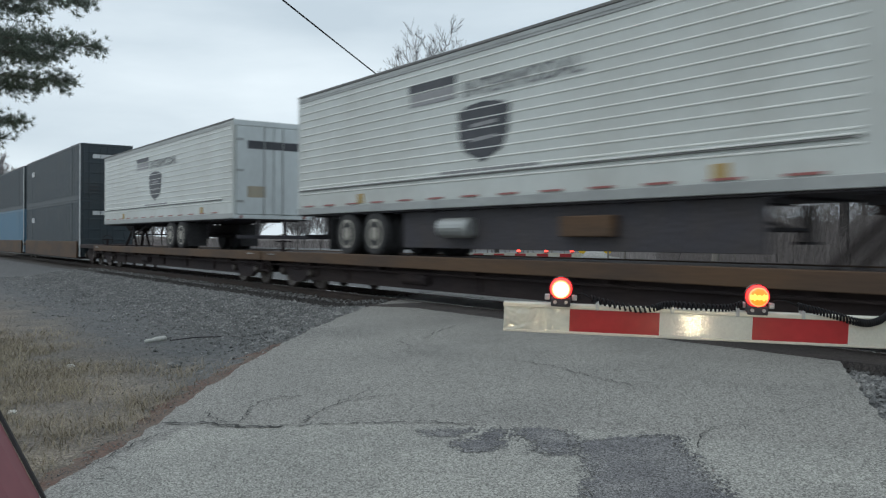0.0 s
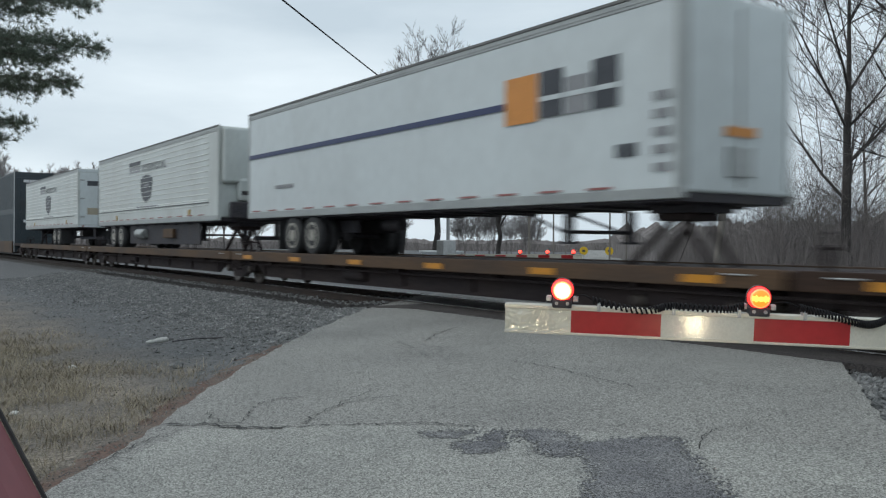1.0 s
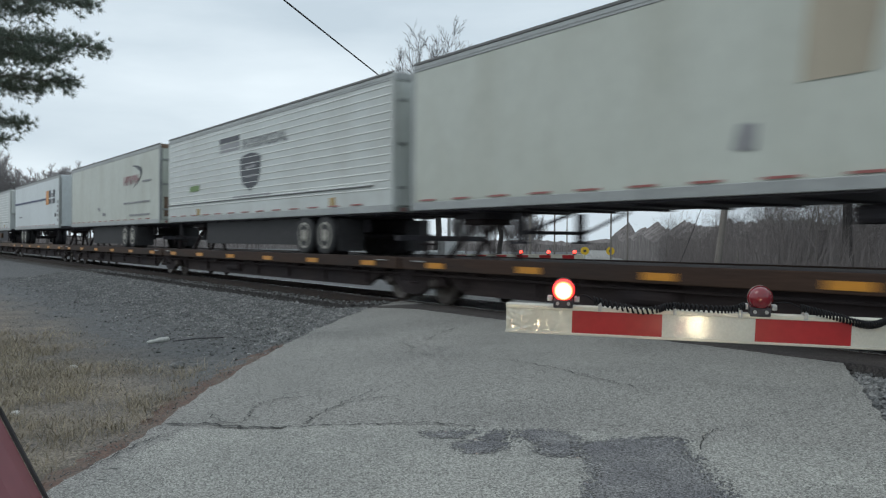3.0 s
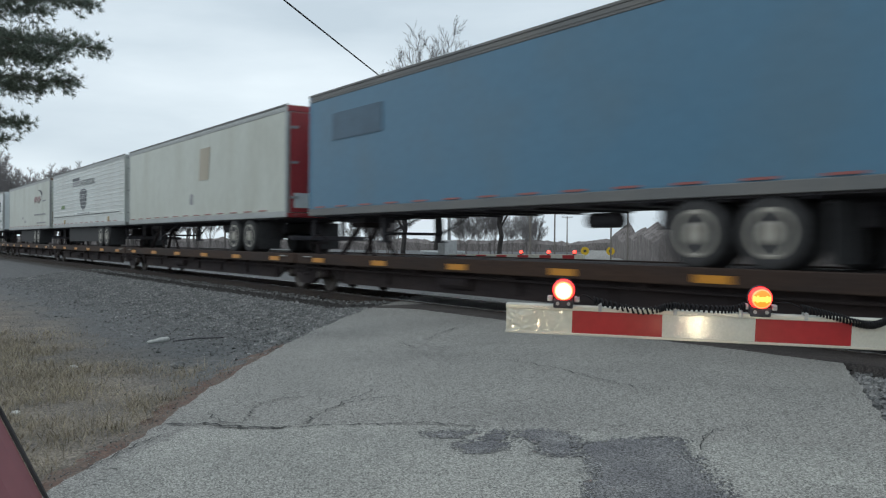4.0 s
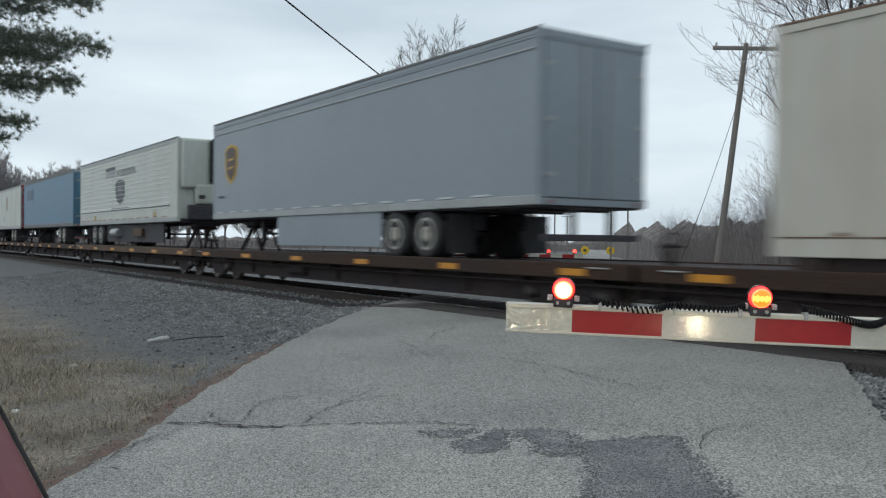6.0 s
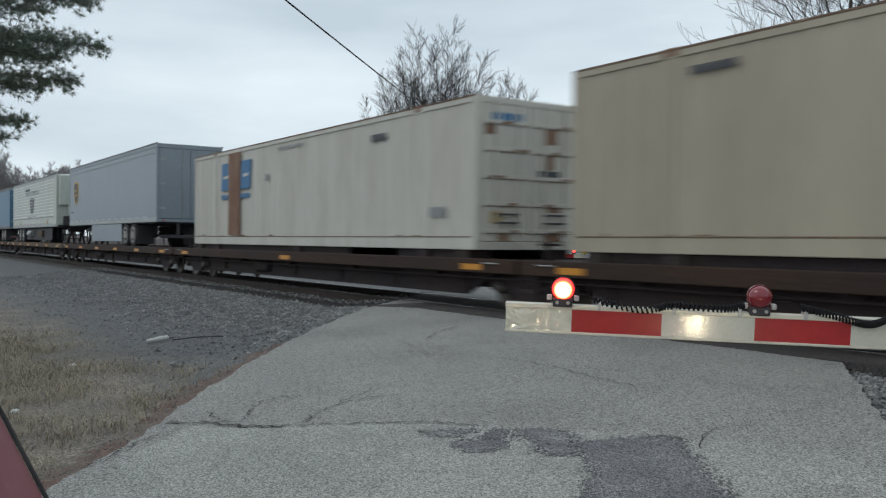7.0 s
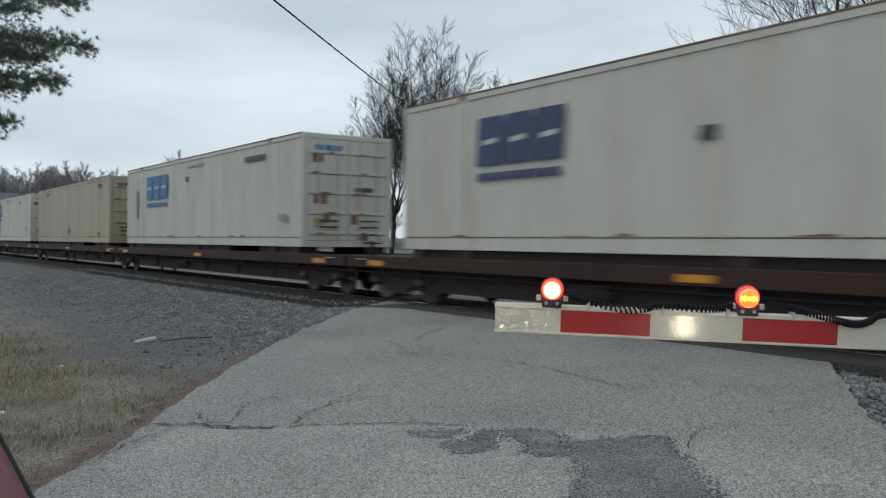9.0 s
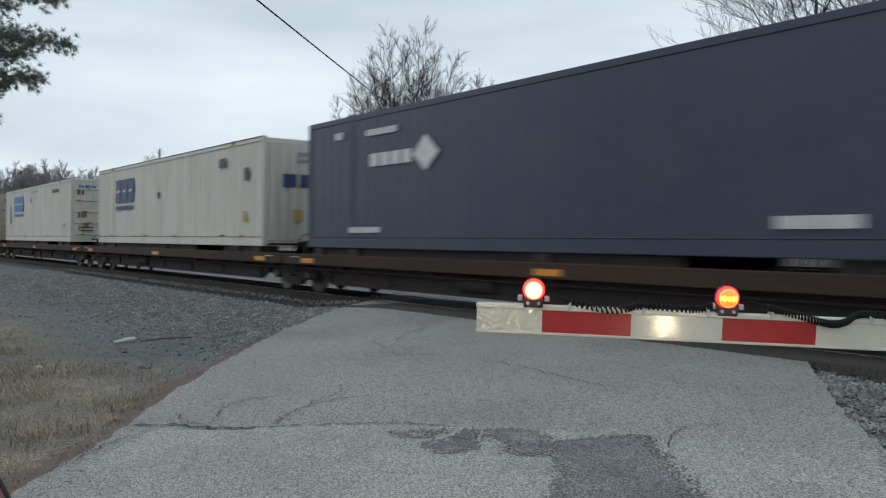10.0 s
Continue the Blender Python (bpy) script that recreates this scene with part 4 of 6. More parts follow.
    return c


def block_logo(parent, x, z, w, h, material, name="logo"):
    """Three heavy slanted blocks and a small bar below, in place of a company mark."""
    k = w / 3
    for i in range(3):
        a = x + i * k
        m = mark(parent, name, [(a, z), (a + k * 0.9, z), (a + k * 0.98, z + h), (a + k * 0.08, z + h)], material)
        mark(m, "logo_cut", [(a + k * 0.24, z + h * 0.42), (a + k * 0.76, z + h * 0.46), (a + k * 0.78, z + h * 0.56), (a + k * 0.26, z + h * 0.52)], M_BOX, -0.028)
    bars(parent, x + 0.05, x + w * 0.97, z - h * 0.32, h * 0.17, material, 9, "small_lettering")


def bogie(parent, x):
    """A two-axle freight truck: side frames, springs, four wheels."""
    b = part("truck_frame", Build(), M_CAR, parent)
    side = Build()
    for y in (-1.0, 1.0):
        prof = [(-1.2, 0.42), (-1.15, 0.62), (-0.75, 0.66), (-0.4, 0.82), (0.4, 0.82), (0.75, 0.66), (1.15, 0.62), (1.2, 0.42), (0.95, 0.36), (0.7, 0.42), (0.35, 0.2), (-0.35, 0.2), (-0.7, 0.42), (-0.95, 0.36)]
        n = len(prof)
        side.add([(x + p, y + d, z) for d in (-0.07, 0.07) for p, z in prof], [(i, (i + 1) % n, n + (i + 1) % n, n + i) for i in range(n)] + [tuple(range(n)), tuple(range(2 * n - 1, n - 1, -1))])
        for dx in (-0.16, 0.0, 0.16):
            side.tube((x + dx, y, 0.28), (x + dx, y, 0.55), 0.065, n=8)
    side.box(x - 0.25, x + 0.25, -1.1, 1.1, 0.5, 0.78, 0.03)
    b.data = side.mesh("truck_frame", M_CAR)
    for dx in (-0.88, 0.88):
        for y, o in ((-0.76, -1), (0.76, 1)):
            part("wheel", Build().lathe([(y + o * 0.0, 0.43), (y + o * 0.06, 0.42), (y + o * 0.065, 0.34), (y + o * 0.03, 0.32), (y + o * 0.03, 0.14), (y + o * 0.09, 0.11), (y + o * 0.12, 0.06)], "y", 24, (x + dx, 0, 0.42)), M_WHEEL, b, smooth=True)
        part("bearing", Build().lathe([(-1.16, 0.06), (-1.13, 0.1), (-1.0, 0.11)], "y", 14, (x + dx, 0, 0.44)), M_WHEEL, b)
        part("axle", Build().tube((x + dx, -0.9, 0.42), (x + dx, 0.9, 0.42), 0.08, n=10), M_CAR, b)


def flat_car(offset, x0, x1, label, left_truck, right_truck, amber=True, belly=True, hitch=None, sill=None, saddles=False):
    """A skeleton flat car under one load: deck, sills, side brackets, trucks."""
    c = run(thing("flat_car", label, "rail car", group="intermodal rail cars"), offset)
    part("deck", Build().box(x0, x1, -1.22, 1.22, 0.86, DECK, 0.012), M_CAR, c)
    part("side_sill", Build().box(x0, x1, -1.36, -1.25, 0.72, DECK + 0.03, 0.015), sill, c, "worn brown side sill")
    part("side_sill", Build().box(x0, x1, 1.25, 1.36, 0.72, DECK + 0.03, 0.015), sill, c)
    if saddles:
        for x in (0.3, 1.9, 8.0, 14.1, 15.5):
            for y in (-1.0, 1.0):
                part("container_saddle", Build().box(x, x + 0.4, y - 0.28, y + 0.28, DECK - 0.01, 1.142, 0.01), M_CAR, c)
        for a, e in ((0.3, 11.0), (13.2, 15.9)):
            for y in (-1.2, 1.12):
                part("load_rail", Build().box(a, e, y, y + 0.08, DECK - 0.01, 1.135, 0.008), M_CAR, c)
    if belly:
        b = Build()
        a0, a1 = x0 + 1.9, x1 - 1.9
        for y in (-1.02, 0.94):
            prof = [(x0 + 0.9, 0.74), (a0, 0.27), (a1, 0.27), (x1 - 0.9, 0.74)]
            b.add([(p, y + d, z) for d in (0, 0.08) for p, z in prof], [(0, 1, 2, 3), (7, 6, 5, 4)] + [(i, (i + 1) % 4, 4 + (i + 1) % 4, 4 + i) for i in range(4)])
        part("girder", b, M_CAR, c, "dark fish-bellied side girder")
        rib = Build().box(-0.05, 0.05, -1.08, -1.01, 0.34, 0.74, 0.01).mesh("stiffener", M_CAR)
        for i in range(7):
            part("stiffener", rib, None, c, at=pose(a0 + (a1 - a0) * i / 6, 0, 0))
    part("centre_sill", Build().box(x0 - 0.2, x1 + 0.2, -0.35, 0.35, 0.45, 0.88, 0.02), M_CAR, c)
    if amber:
        pad = Build().box(0, 0.62, -1.372, -1.355, 0.77, 0.88).mesh("reflector", M_AMBER)
        n = 3 if saddles else 6
        for i in range(n):
            part("reflector", pad, None, c, "amber reflective patch", at=pose(x0 + 1.0 + (x1 - x0 - 2.6) * i / (n - 1), 0, 0))
    part("end_step", Build().box(x0 + 0.05, x0 + 0.4, -1.34, -1.2, 0.42, 0.47).box(x0 + 0.05, x0 + 0.09, -1.34, -1.3, 0.42, 0.8).box(x0 + 0.36, x0 + 0.4, -1.34, -1.3, 0.42, 0.8), M_CAR, c)
    if hitch is not None:
        h = hitch
        hs = part("hitch_stand", Build().box(h - 0.35, h + 0.35, -0.4, 0.4, 1.66, 1.78, 0.02), M_CAR, c, "trailer hitch stand")
        part("strut", Build().tube((h - 0.9, -0.35, DECK), (h - 0.1, -0.25, 1.7), 0.06, n=8).tube((h - 0.9, 0.35, DECK), (h - 0.1, 0.25, 1.7), 0.06, n=8), M_CAR, hs)
        part("strut", Build().tube((h + 0.7, -0.3, DECK), (h + 0.1, -0.25, 1.7), 0.05, n=8).tube((h + 0.7, 0.3, DECK), (h + 0.1, 0.25, 1.7), 0.05, n=8), M_CAR, hs)
    part("brake_reservoir", Build().lathe([(0, 0.1), (0.05, 0.17), (1.0, 0.17), (1.05, 0.1)], "x", 16, (x0 + (x1 - x0) * 0.36, -1.0, 0.52)), M_CAR, c)
    part("brake_cylinder", Build().lathe([(0, 0.12), (0.5, 0.12), (0.52, 0.05), (0.9, 0.04)], "x", 14, (x0 + (x1 - x0) * 0.6, -0.9, 0.5)), M_CAR, c)
    part("brake_pipe", Build().tube((x0, -1.18, 0.62), (x1, -1.18, 0.62), 0.025, n=6), M_CAR, c)
    for x in (x0 + 0.5, x1 - 0.9):
        part("grab_iron", Build().tube((x, -1.38, 0.9), (x + 0.4, -1.38, 0.9), 0.012, n=6).tube((x, -1.38, 0.9), (x, -1.34, 0.9), 0.012, n=6).tube((x + 0.4, -1.38, 0.9), (x + 0.4, -1.34, 0.9), 0.012, n=6), M_GALV, c)
    hose = Build()
    last = Vector((x0 + 0.1, -0.5, 0.7))
    for i in range(1, 9):
        q = Vector((x0 + 0.1 - 0.08 * i, -0.5, 0.7 - 0.38 * math.sin(i / 8 * 2.6)))
        hose.tube(last, q, 0.028, n=6)
        last = q
    part("air_hose", hose, M_TYRE, c)
    part("coupler", Build().box(x0 - 0.35, x0 + 0.3, -0.16, 0.16, 0.6, 0.86, 0.04), M_CAR, c)
    vs, fs = [], []
    for i in range(16):
        a = 2 * math.pi * i / 16
        for j in range(6):
            e = 2 * math.pi * j / 6
            q = 0.24 + 0.014 * math.cos(e)
            vs.append((x0 + 0.14 + 0.014 * math.sin(e), -0.75 + q * math.cos(a), 1.22 + q * math.sin(a)))
            fs.append((i * 6 + j, i * 6 + (j + 1) % 6, (i + 1) % 16 * 6 + (j + 1) % 6, (i + 1) % 16 * 6 + j))
    hoop = Build().add(vs, fs)
    wheel = part("hand_brake", hoop, M_CAR, c)
    part("brake_stand", Build().box(x0 + 0.06, x0 + 0.12, -0.8, -0.7, DECK, 1.3).box(x0 + 0.1, x0 + 0.13, -1.0, -0.5, 1.23, 1.27), M_CAR, wheel)
    for i in range(5):
        x = x0 + (x1 - x0) * (0.14 + 0.18 * i)
        part("cross_bearer", Build().box(x - 0.06, x + 0.06, -1.24, 1.24, 0.6, 0.86), M_CAR, c)
    for x in left_truck + right_truck:
        bogie(c, x)
    return c


OFF = [-41.71, -20.85, -2.11, 17.52, 34.84, 51.78, 69.36, 87.33, 107.30, 128.0, 146.81, 165.82, 186.81, 205.53]


def ribbed_marks(t, green=False):
    shield(t, 7.98, 3.32, 1.6, 1.12, M_INK, M_GREYINK)
    mark(t, "name_panel", [(5.45, 4.05), (7.1, 4.05), (7.1, 4.3), (5.45, 4.3)], M_GREYINK, -0.008)
    mark(t, "name_bar", [(5.4, 4.32), (7.1, 4.32), (7.1, 4.5), (5.4, 4.5)], M_INK, -0.008)
    word(t, "INTERMODAL", 7.38, 4.02, 0.42, M_MIDINK)
    bars(t, 6.6, 9.6, 2.55, 0.1, M_GREYINK, 14, "small_lettering")
    if green:
        mark(t, "sticker", [(2.5, 2.95), (3.44, 2.97), (3.44, 3.15), (2.5, 3.13)], M_GREENINK, label="green sticker")


def under_boxes(t):
    """Dark side panels with a dull tank and a brown box under a cooled trailer."""
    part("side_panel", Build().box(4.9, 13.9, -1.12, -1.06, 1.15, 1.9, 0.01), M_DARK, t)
    part("fuel_tank", Build().lathe([(6.55, 0.15), (6.6, 0.2), (7.5, 0.2), (7.55, 0.15)], "x", 18, (0, -1.22, 1.55)), M_RAIL, t, "dull pale fuel tank")
    part("pallet_box", Build().box(10.05, 11.25, -1.26, -1.1, 1.38, 1.72, 0.02), M_SILL, t, "brown storage box")


def end_print(c, material):
    """Company mark and warning labels on the doors of a container."""
    for i, y in enumerate((-0.95, -0.68, -0.41)):
        part("door_logo", Build().box(BOX_L + 0.03, BOX_L + 0.036, y, y + 0.22, 3.52, 3.76), material, c)
    part("door_label", Build().box(BOX_L + 0.03, BOX_L + 0.036, -0.98, -0.68, 1.64, 1.88), M_AMBERDULL, c)
    part("door_label", Build().box(BOX_L + 0.03, BOX_L + 0.036, 0.2, 0.75, 2.5, 2.7), M_INK, c)


def make_train():
    # trailers, in the train's order
    L = BOX_L
    t = trailer(OFF[0], "ribbed aluminium trailer with a black shield emblem and white rear doors", M_ALU, ribbed=True, doors=M_WHITE, axle=(L - 6.4, L - 5.15))
    ribbed_marks(t)
    part("door_print", Build().box(L + 0.042, L + 0.046, -0.85, 0.9, 4.1, 4.35), M_INK, t)
    part("door_stain", Build().box(L + 0.042, L + 0.046, -0.85, -0.25, 2.6, 2.95, 0.001), M_TAN, t)
    t = trailer(OFF[1], "ribbed aluminium trailer with a shield emblem and a black cooling unit", M_ALU, ribbed=True, rear_right=False, reefer=True, axle=(L - 3.9, L - 2.6))
    ribbed_marks(t)
    under_boxes(t)
    t = trailer(OFF[2], "white smooth-sided trailer with a blue stripe and orange-grey logo", M_WHITE, rear_right=False, smooth_rail=M_RAIL, axle=(L - 4.2, L - 3.0))
    mark(t, "stripe", [(0.1, 3.65), (12.15, 3.65), (12.15, 3.77), (0.1, 3.77)], M_NAVYINK, label="dark blue stripe")
    mark(t, "logo", [(12.18, 3.36), (13.05, 3.36), (13.05, 4.18), (12.18, 4.18)], M_ORANGE)
    for i, (ma, top) in enumerate(((M_INK, 4.18), (M_GREYINK, 4.0), (M_INK, 4.18))):
        m = mark(t, "logo", [(13.12 + i * 0.63, 3.4), (13.68 + i * 0.63, 3.4), (13.68 + i * 0.63, top), (13.12 + i * 0.63, top)], ma)
        mark(m, "logo_cut", [(13.12 + i * 0.63, 3.68), (13.68 + i * 0.63, 3.68), (13.68 + i * 0.63, 3.76), (13.12 + i * 0.63, 3.76)], M_WHITE, -0.028)
    bars(t, 2.0, 3.2, 2.72, 0.1, M_GREYINK, 8)
    for i in range(5):
        bars(t, 15.65, 15.98, 2.34 + i * 0.26, 0.13, M_GREYINK, 3)
    bars(t, 14.9, 15.35, 2.6, 0.2, M_INK, 3)
    t = trailer(OFF[3], "off-white smooth trailer with a grey crescent logo and rusty doors", M_CREAM, axle=(10.86, 12.09), doors=M_CREAM, smooth_rail=M_RAIL)
    part("rust_streak", Build().box(L + 0.041, L + 0.046, -1.15, -0.72, 2.2, 2.95, 0.001), M_RUSTSHADE, t, "rusty streaks on the rear door")
    part("rust_streak", Build().box(L + 0.036, L + 0.042, -1.27, 1.27, 4.81, 4.96, 0.001), M_RUSTSHADE, t)
    arc = [(12.25 + 1.95 * math.sin(radians(-2 + i * 8.6)) ** 1.0 - 0.0006 * i ** 3, 4.38 - 0.95 * (i / 14) ** 2.1) for i in range(15)]
    inner = [(x - 0.2 * math.sin(math.pi * i / 14) - 0.01, z - 0.14 * math.sin(math.pi * i / 14)) for i, (x, z) in enumerate(arc)]
    mark(t, "crescent", arc + inner[::-1], M_INK, label="dark crescent logo")
    for i in range(7):
        x = 10.85 + i * 0.35
        m = mark(t, "logo_letter", [(x, 3.6), (x + 0.07, 3.6), (x + 0.07, 3.98), (x, 3.98)], M_REDINK)
        mark(m, "letter_arm", [(x + 0.07, 3.74 + 0.1 * (i % 2)), (x + 0.25, 3.6 if i % 2 else 3.8), (x + 0.25, 3.98 if i % 3 else 3.7), (x + 0.07, 3.98)], M_REDINK)
    bars(t, 13.8, 15.0, 3.62, 0.08, M_GREYINK, 10)
    bars(t, 10.9, 14.9, 2.8, 0.08, M_GREYINK, 22)
    bars(t, 11.8, 14.9, 2.28, 0.08, M_GREYINK, 18)
    mark(t, "stain", [(6.1, 2.66), (6.5, 2.62), (6.55, 2.78), (6.15, 2.8)], M_GREYINK)
    mark(t, "stain", [(7.0, 2.4), (7.6, 2.38), (7.65, 2.5), (7.1, 2.55)], M_GREYINK)
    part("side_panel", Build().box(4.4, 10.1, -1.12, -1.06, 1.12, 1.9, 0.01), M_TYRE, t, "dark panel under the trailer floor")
    t = trailer(OFF[4], "ribbed aluminium trailer with shield emblem and small green sticker", M_ALU, ribbed=True, axle=(11.6, 12.8))
    ribbed_marks(t, green=True)
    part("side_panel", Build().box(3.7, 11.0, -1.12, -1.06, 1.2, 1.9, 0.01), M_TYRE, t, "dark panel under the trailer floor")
    part("door_print", Build().box(L + 0.042, L + 0.046, -0.85, 0.9, 4.1, 4.35), M_INK, t)
    t = trailer(OFF[5], "dirty white trailer with faded red rear doors", M_CREAM, doors=M_REDPAINT, axle=(12.14, 13.4), smooth_rail=M_RAIL)
    mark(t, "stain", [(9.0, 3.3), (9.9, 3.3), (10.1, 4.36), (9.1, 4.36)], M_TAN, -0.008)
    mark(t, "scuff", [(8.0, 2.55), (8.35, 2.5), (8.4, 2.85), (8.1, 2.9)], M_GREYINK, -0.008)
    part("end_stripe", Build().box(L + 0.036, L + 0.044, -1.1, 1.1, 2.2, 2.6, 0.001), M_WHITE, t)
    t = trailer(OFF[6], "faded blue trailer with a dark panel ghost and blue rear doors", M_BLUE, axle=(12.3, 13.5))
    mark(t, "old_logo", [(1.3, 3.75), (3.7, 3.75), (3.7, 4.4), (1.3, 4.4)], mat("ghost_blue", (0.05, 0.105, 0.16), 0.5, stain=2, amount=0.4, fine=0.1, bump=0), -0.012)
    part("door_badge", Build().box(L + 0.042, L + 0.048, -0.7, 0.3, 4.1, 4.3), M_GOLD, t)
    part("red_bar", Build().box(L - 0.02, L + 0.08, -1.2, 1.2, 1.28, 1.36), M_REDTAPE, t, "red and white underride bar")
    t = trailer(OFF[7], "cream ribbed trailer with shield emblem and a black cooling unit", M_CREAM, ribbed=True, rear_right=False, reefer=True, axle=(L - 4.25, L - 3.0))
    ribbed_marks(t)
    under_boxes(t)
    t = trailer(OFF[8], "plain grey trailer with a gold shield and long side skirt", M_GREY, skirt=True, smooth_rail=M_GREY, doors=M_GREY, tape=M_PALE, axle=(11.34, 12.58))
    shield(t, 1.58, 3.6, 1.1, 1.24, M_GOLD, M_GOLD)
    shield(t, 1.58, 3.62, 0.85, 1.05, M_BROWN, M_GOLD, "emblem_inner").location.y = -0.012
    mark(t, "rail_line", [(0.1, 4.62), (L - 0.1, 4.62), (L - 0.1, 4.65), (0.1, 4.65)], M_RAIL)
    bars(t, 0.5, 1.0, 2.6, 0.06, M_NAVYINK, 5)
    # containers
    c = container(OFF[9], "off-white container with a rusty repaired stripe and blue logo", M_BOX)
    block_logo(c, 2.6, 2.8, 2.5, 0.85, M_BLUEINK)
    mark(c, "rust_stripe", [(3.25, 1.42), (4.25, 1.42), (4.25, 3.93), (3.25, 3.93)], M_RUST, -0.03, "rust-brown repair stripe")
    bars(c, 12.2, 12.9, 3.5, 0.16, M_INK, 4)
    bars(c, 14.6, 15.2, 1.78, 0.2, M_GREYINK, 3)
    bars(c, 7.0, 8.6, 3.75, 0.07, M_GREYINK, 12)
    mark(c, "stain", [(6.15, 2.95), (6.35, 2.95), (6.35, 3.15), (6.15, 3.15)], M_GREYINK)
    end_print(c, M_BLUEINK)
    c = container(OFF[10], "plain tan container with rust marks and brown door ribs", M_TAN)
    bars(c, 2.4, 3.2, 3.64, 0.12, M_INK, 6)
    mark(c, "stain", [(8.0, 1.55), (8.3, 1.5), (8.32, 1.8), (8.05, 1.85)], M_INK, -0.008)
    bars(c, 14.2, 14.9, 3.58, 0.18, M_INK, 4)
    mark(c, "rust_mark", [(14.1, 1.5), (14.6, 1.5), (14.6, 1.62), (14.1, 1.6)], M_RUST)
    end_print(c, M_INK)
    c = container(OFF[11], "off-white container with a bright blue block logo", M_BOX)
    block_logo(c, 2.67, 2.78, 2.6, 0.85, M_BLUEINK)
    bars(c, 1.35, 1.6, 2.1, 1.1, M_GREYINK, 1)
    bars(c, 12.4, 13.9, 3.52, 0.16, M_INK, 6)
    bars(c, 7.4, 9.0, 3.7, 0.07, M_GREYINK, 12)
    mark(c, "stain", [(7.15, 3.25), (7.45, 3.22), (7.47, 3.42), (7.2, 3.42)], M_INK, -0.008)
    bars(c, 14.8, 15.3, 1.8, 0.2, M_GREYINK, 3)
    end_print(c, M_BLUEINK)
    c = container(OFF[12], "off-white container with a dark blue block logo and ribbed end", M_BOX, door_right=False)
    block_logo(c, 2.49, 2.68, 2.38, 0.87, M_NAVYINK)
    bars(c, 13.1, 13.7, 3.38, 0.26, M_INK, 3)
    mark(c, "sticker", [(14.85, 1.8), (15.1, 1.8), (15.1, 2.1), (14.85, 2.1)], M_AMBERDULL)
    bars(c, 14.95, 15.3, 2.92, 0.36, M_INK, 2)
    mark(c, "stain", [(7.5, 2.72), (7.8, 2.7), (7.82, 2.9), (7.55, 2.92)], M_INK, -0.008)
    for y in (-0.75, -0.24, 0.27):
        part("end_logo", Build().box(BOX_L + 0.026, BOX_L + 0.034, y, y + 0.4, 2.72, 3.08), M_NAVYINK, c)
    for z in (3.4, 3.58):
        part("end_print", Build().box(BOX_L + 0.026, BOX_L + 0.034, -0.3, 0.3, z, z + 0.1), M_GREYINK, c)
    part("end_sticker", Build().box(BOX_L + 0.026, BOX_L + 0.034, -0.45, -0.15, 1.8, 2.12), M_AMBERDULL, c)
    c = container(OFF[13], "dark navy container with pale block lettering and diamond mark", M_NAVY, rusty=False, deep=0.005)
    bars(c, 2.87, 4.5, 2.88, 0.27, M_PALE, 4, "logo_lettering", -0.024)
    mark(c, "diamond", [(4.5, 3.03), (4.92, 2.68), (5.36, 3.03), (4.92, 3.39)], M_PALE, -0.024)
    bars(c, 2.7, 3.92, 3.54, 0.13, M_PALE, 8, lift=-0.024)
    bars(c, 1.35, 1.7, 3.56, 0.16, M_PALE, 2, lift=-0.024)
    bars(c, 2.0, 3.3, 1.48, 0.12, M_PALE, 10, lift=-0.024)
    bars(c, 12.5, 13.6, 1.5, 0.16, M_PALE, 14, lift=-0.024)
    # cars under the trailers and boxes: a truck under each joint, two where two cars couple
    ends = [0.5 * (OFF[i] + BOX_L + OFF[i + 1]) for i in range(13)]
    for i in range(14):
        x0 = (ends[i - 1] - OFF[i] if i else -2.0) + 0.06
        x1 = (ends[i] - OFF[i] if i < 13 else BOX_L + 2.0) - 0.06
        wide_l, wide_r = (i == 0 or OFF[i] - OFF[i - 1] > 19.5), (i == 13 or OFF[i + 1] - OFF[i] > 19.5)
        flat_car(OFF[i], x0, x1, "dark brown intermodal flat car with amber reflectors" if i not in (1, 2) else "dark brown intermodal flat car with a worn tan sill",
                 [x0 + (1.75 if wide_l else 0.0)], [x1 - 1.75] if wide_r else [], sill=M_SILL if i in (0, 1, 2, 7) else M_DARKSILL, saddles=i > 8, amber=i not in (0, 1), hitch=({0: 0.9, 1: 15.2, 2: 15.2, 3: 0.9, 4: 0.9, 5: 0.9, 6: 0.9, 7: 15.2, 8: 0.9}.get(i)))
    # double-stacked boxes in well cars at the head
    for k, off in enumerate((-63.1, -80.4)):
        w = run(thing("well_car", "rusty brown well car under stacked containers", "rail car", group="intermodal rail cars"), off)
        part("side_wall", Build().box(0.3, 15.9, -1.42, -1.34, 0.3, 1.15, 0.02), M_SILL, w)
        part("side_wall", Build().box(0.3, 15.9, 1.34, 1.42, 0.3, 1.15, 0.02), M_SILL, w)
        part("well_floor", Build().box(0.3, 15.9, -1.3, 1.3, 0.25, 0.36), M_CAR, w)
        part("end_platform", Build().box(-0.5, 0.4, -1.3, 1.3, 0.82, 1.0, 0.02).box(15.8, 16.6 if k else 20.0, -1.3, 1.3, 0.82, 1.0, 0.02), M_CAR, w)
        bogie(w, -0.4)
        if not k:
            bogie(w, 17.6)
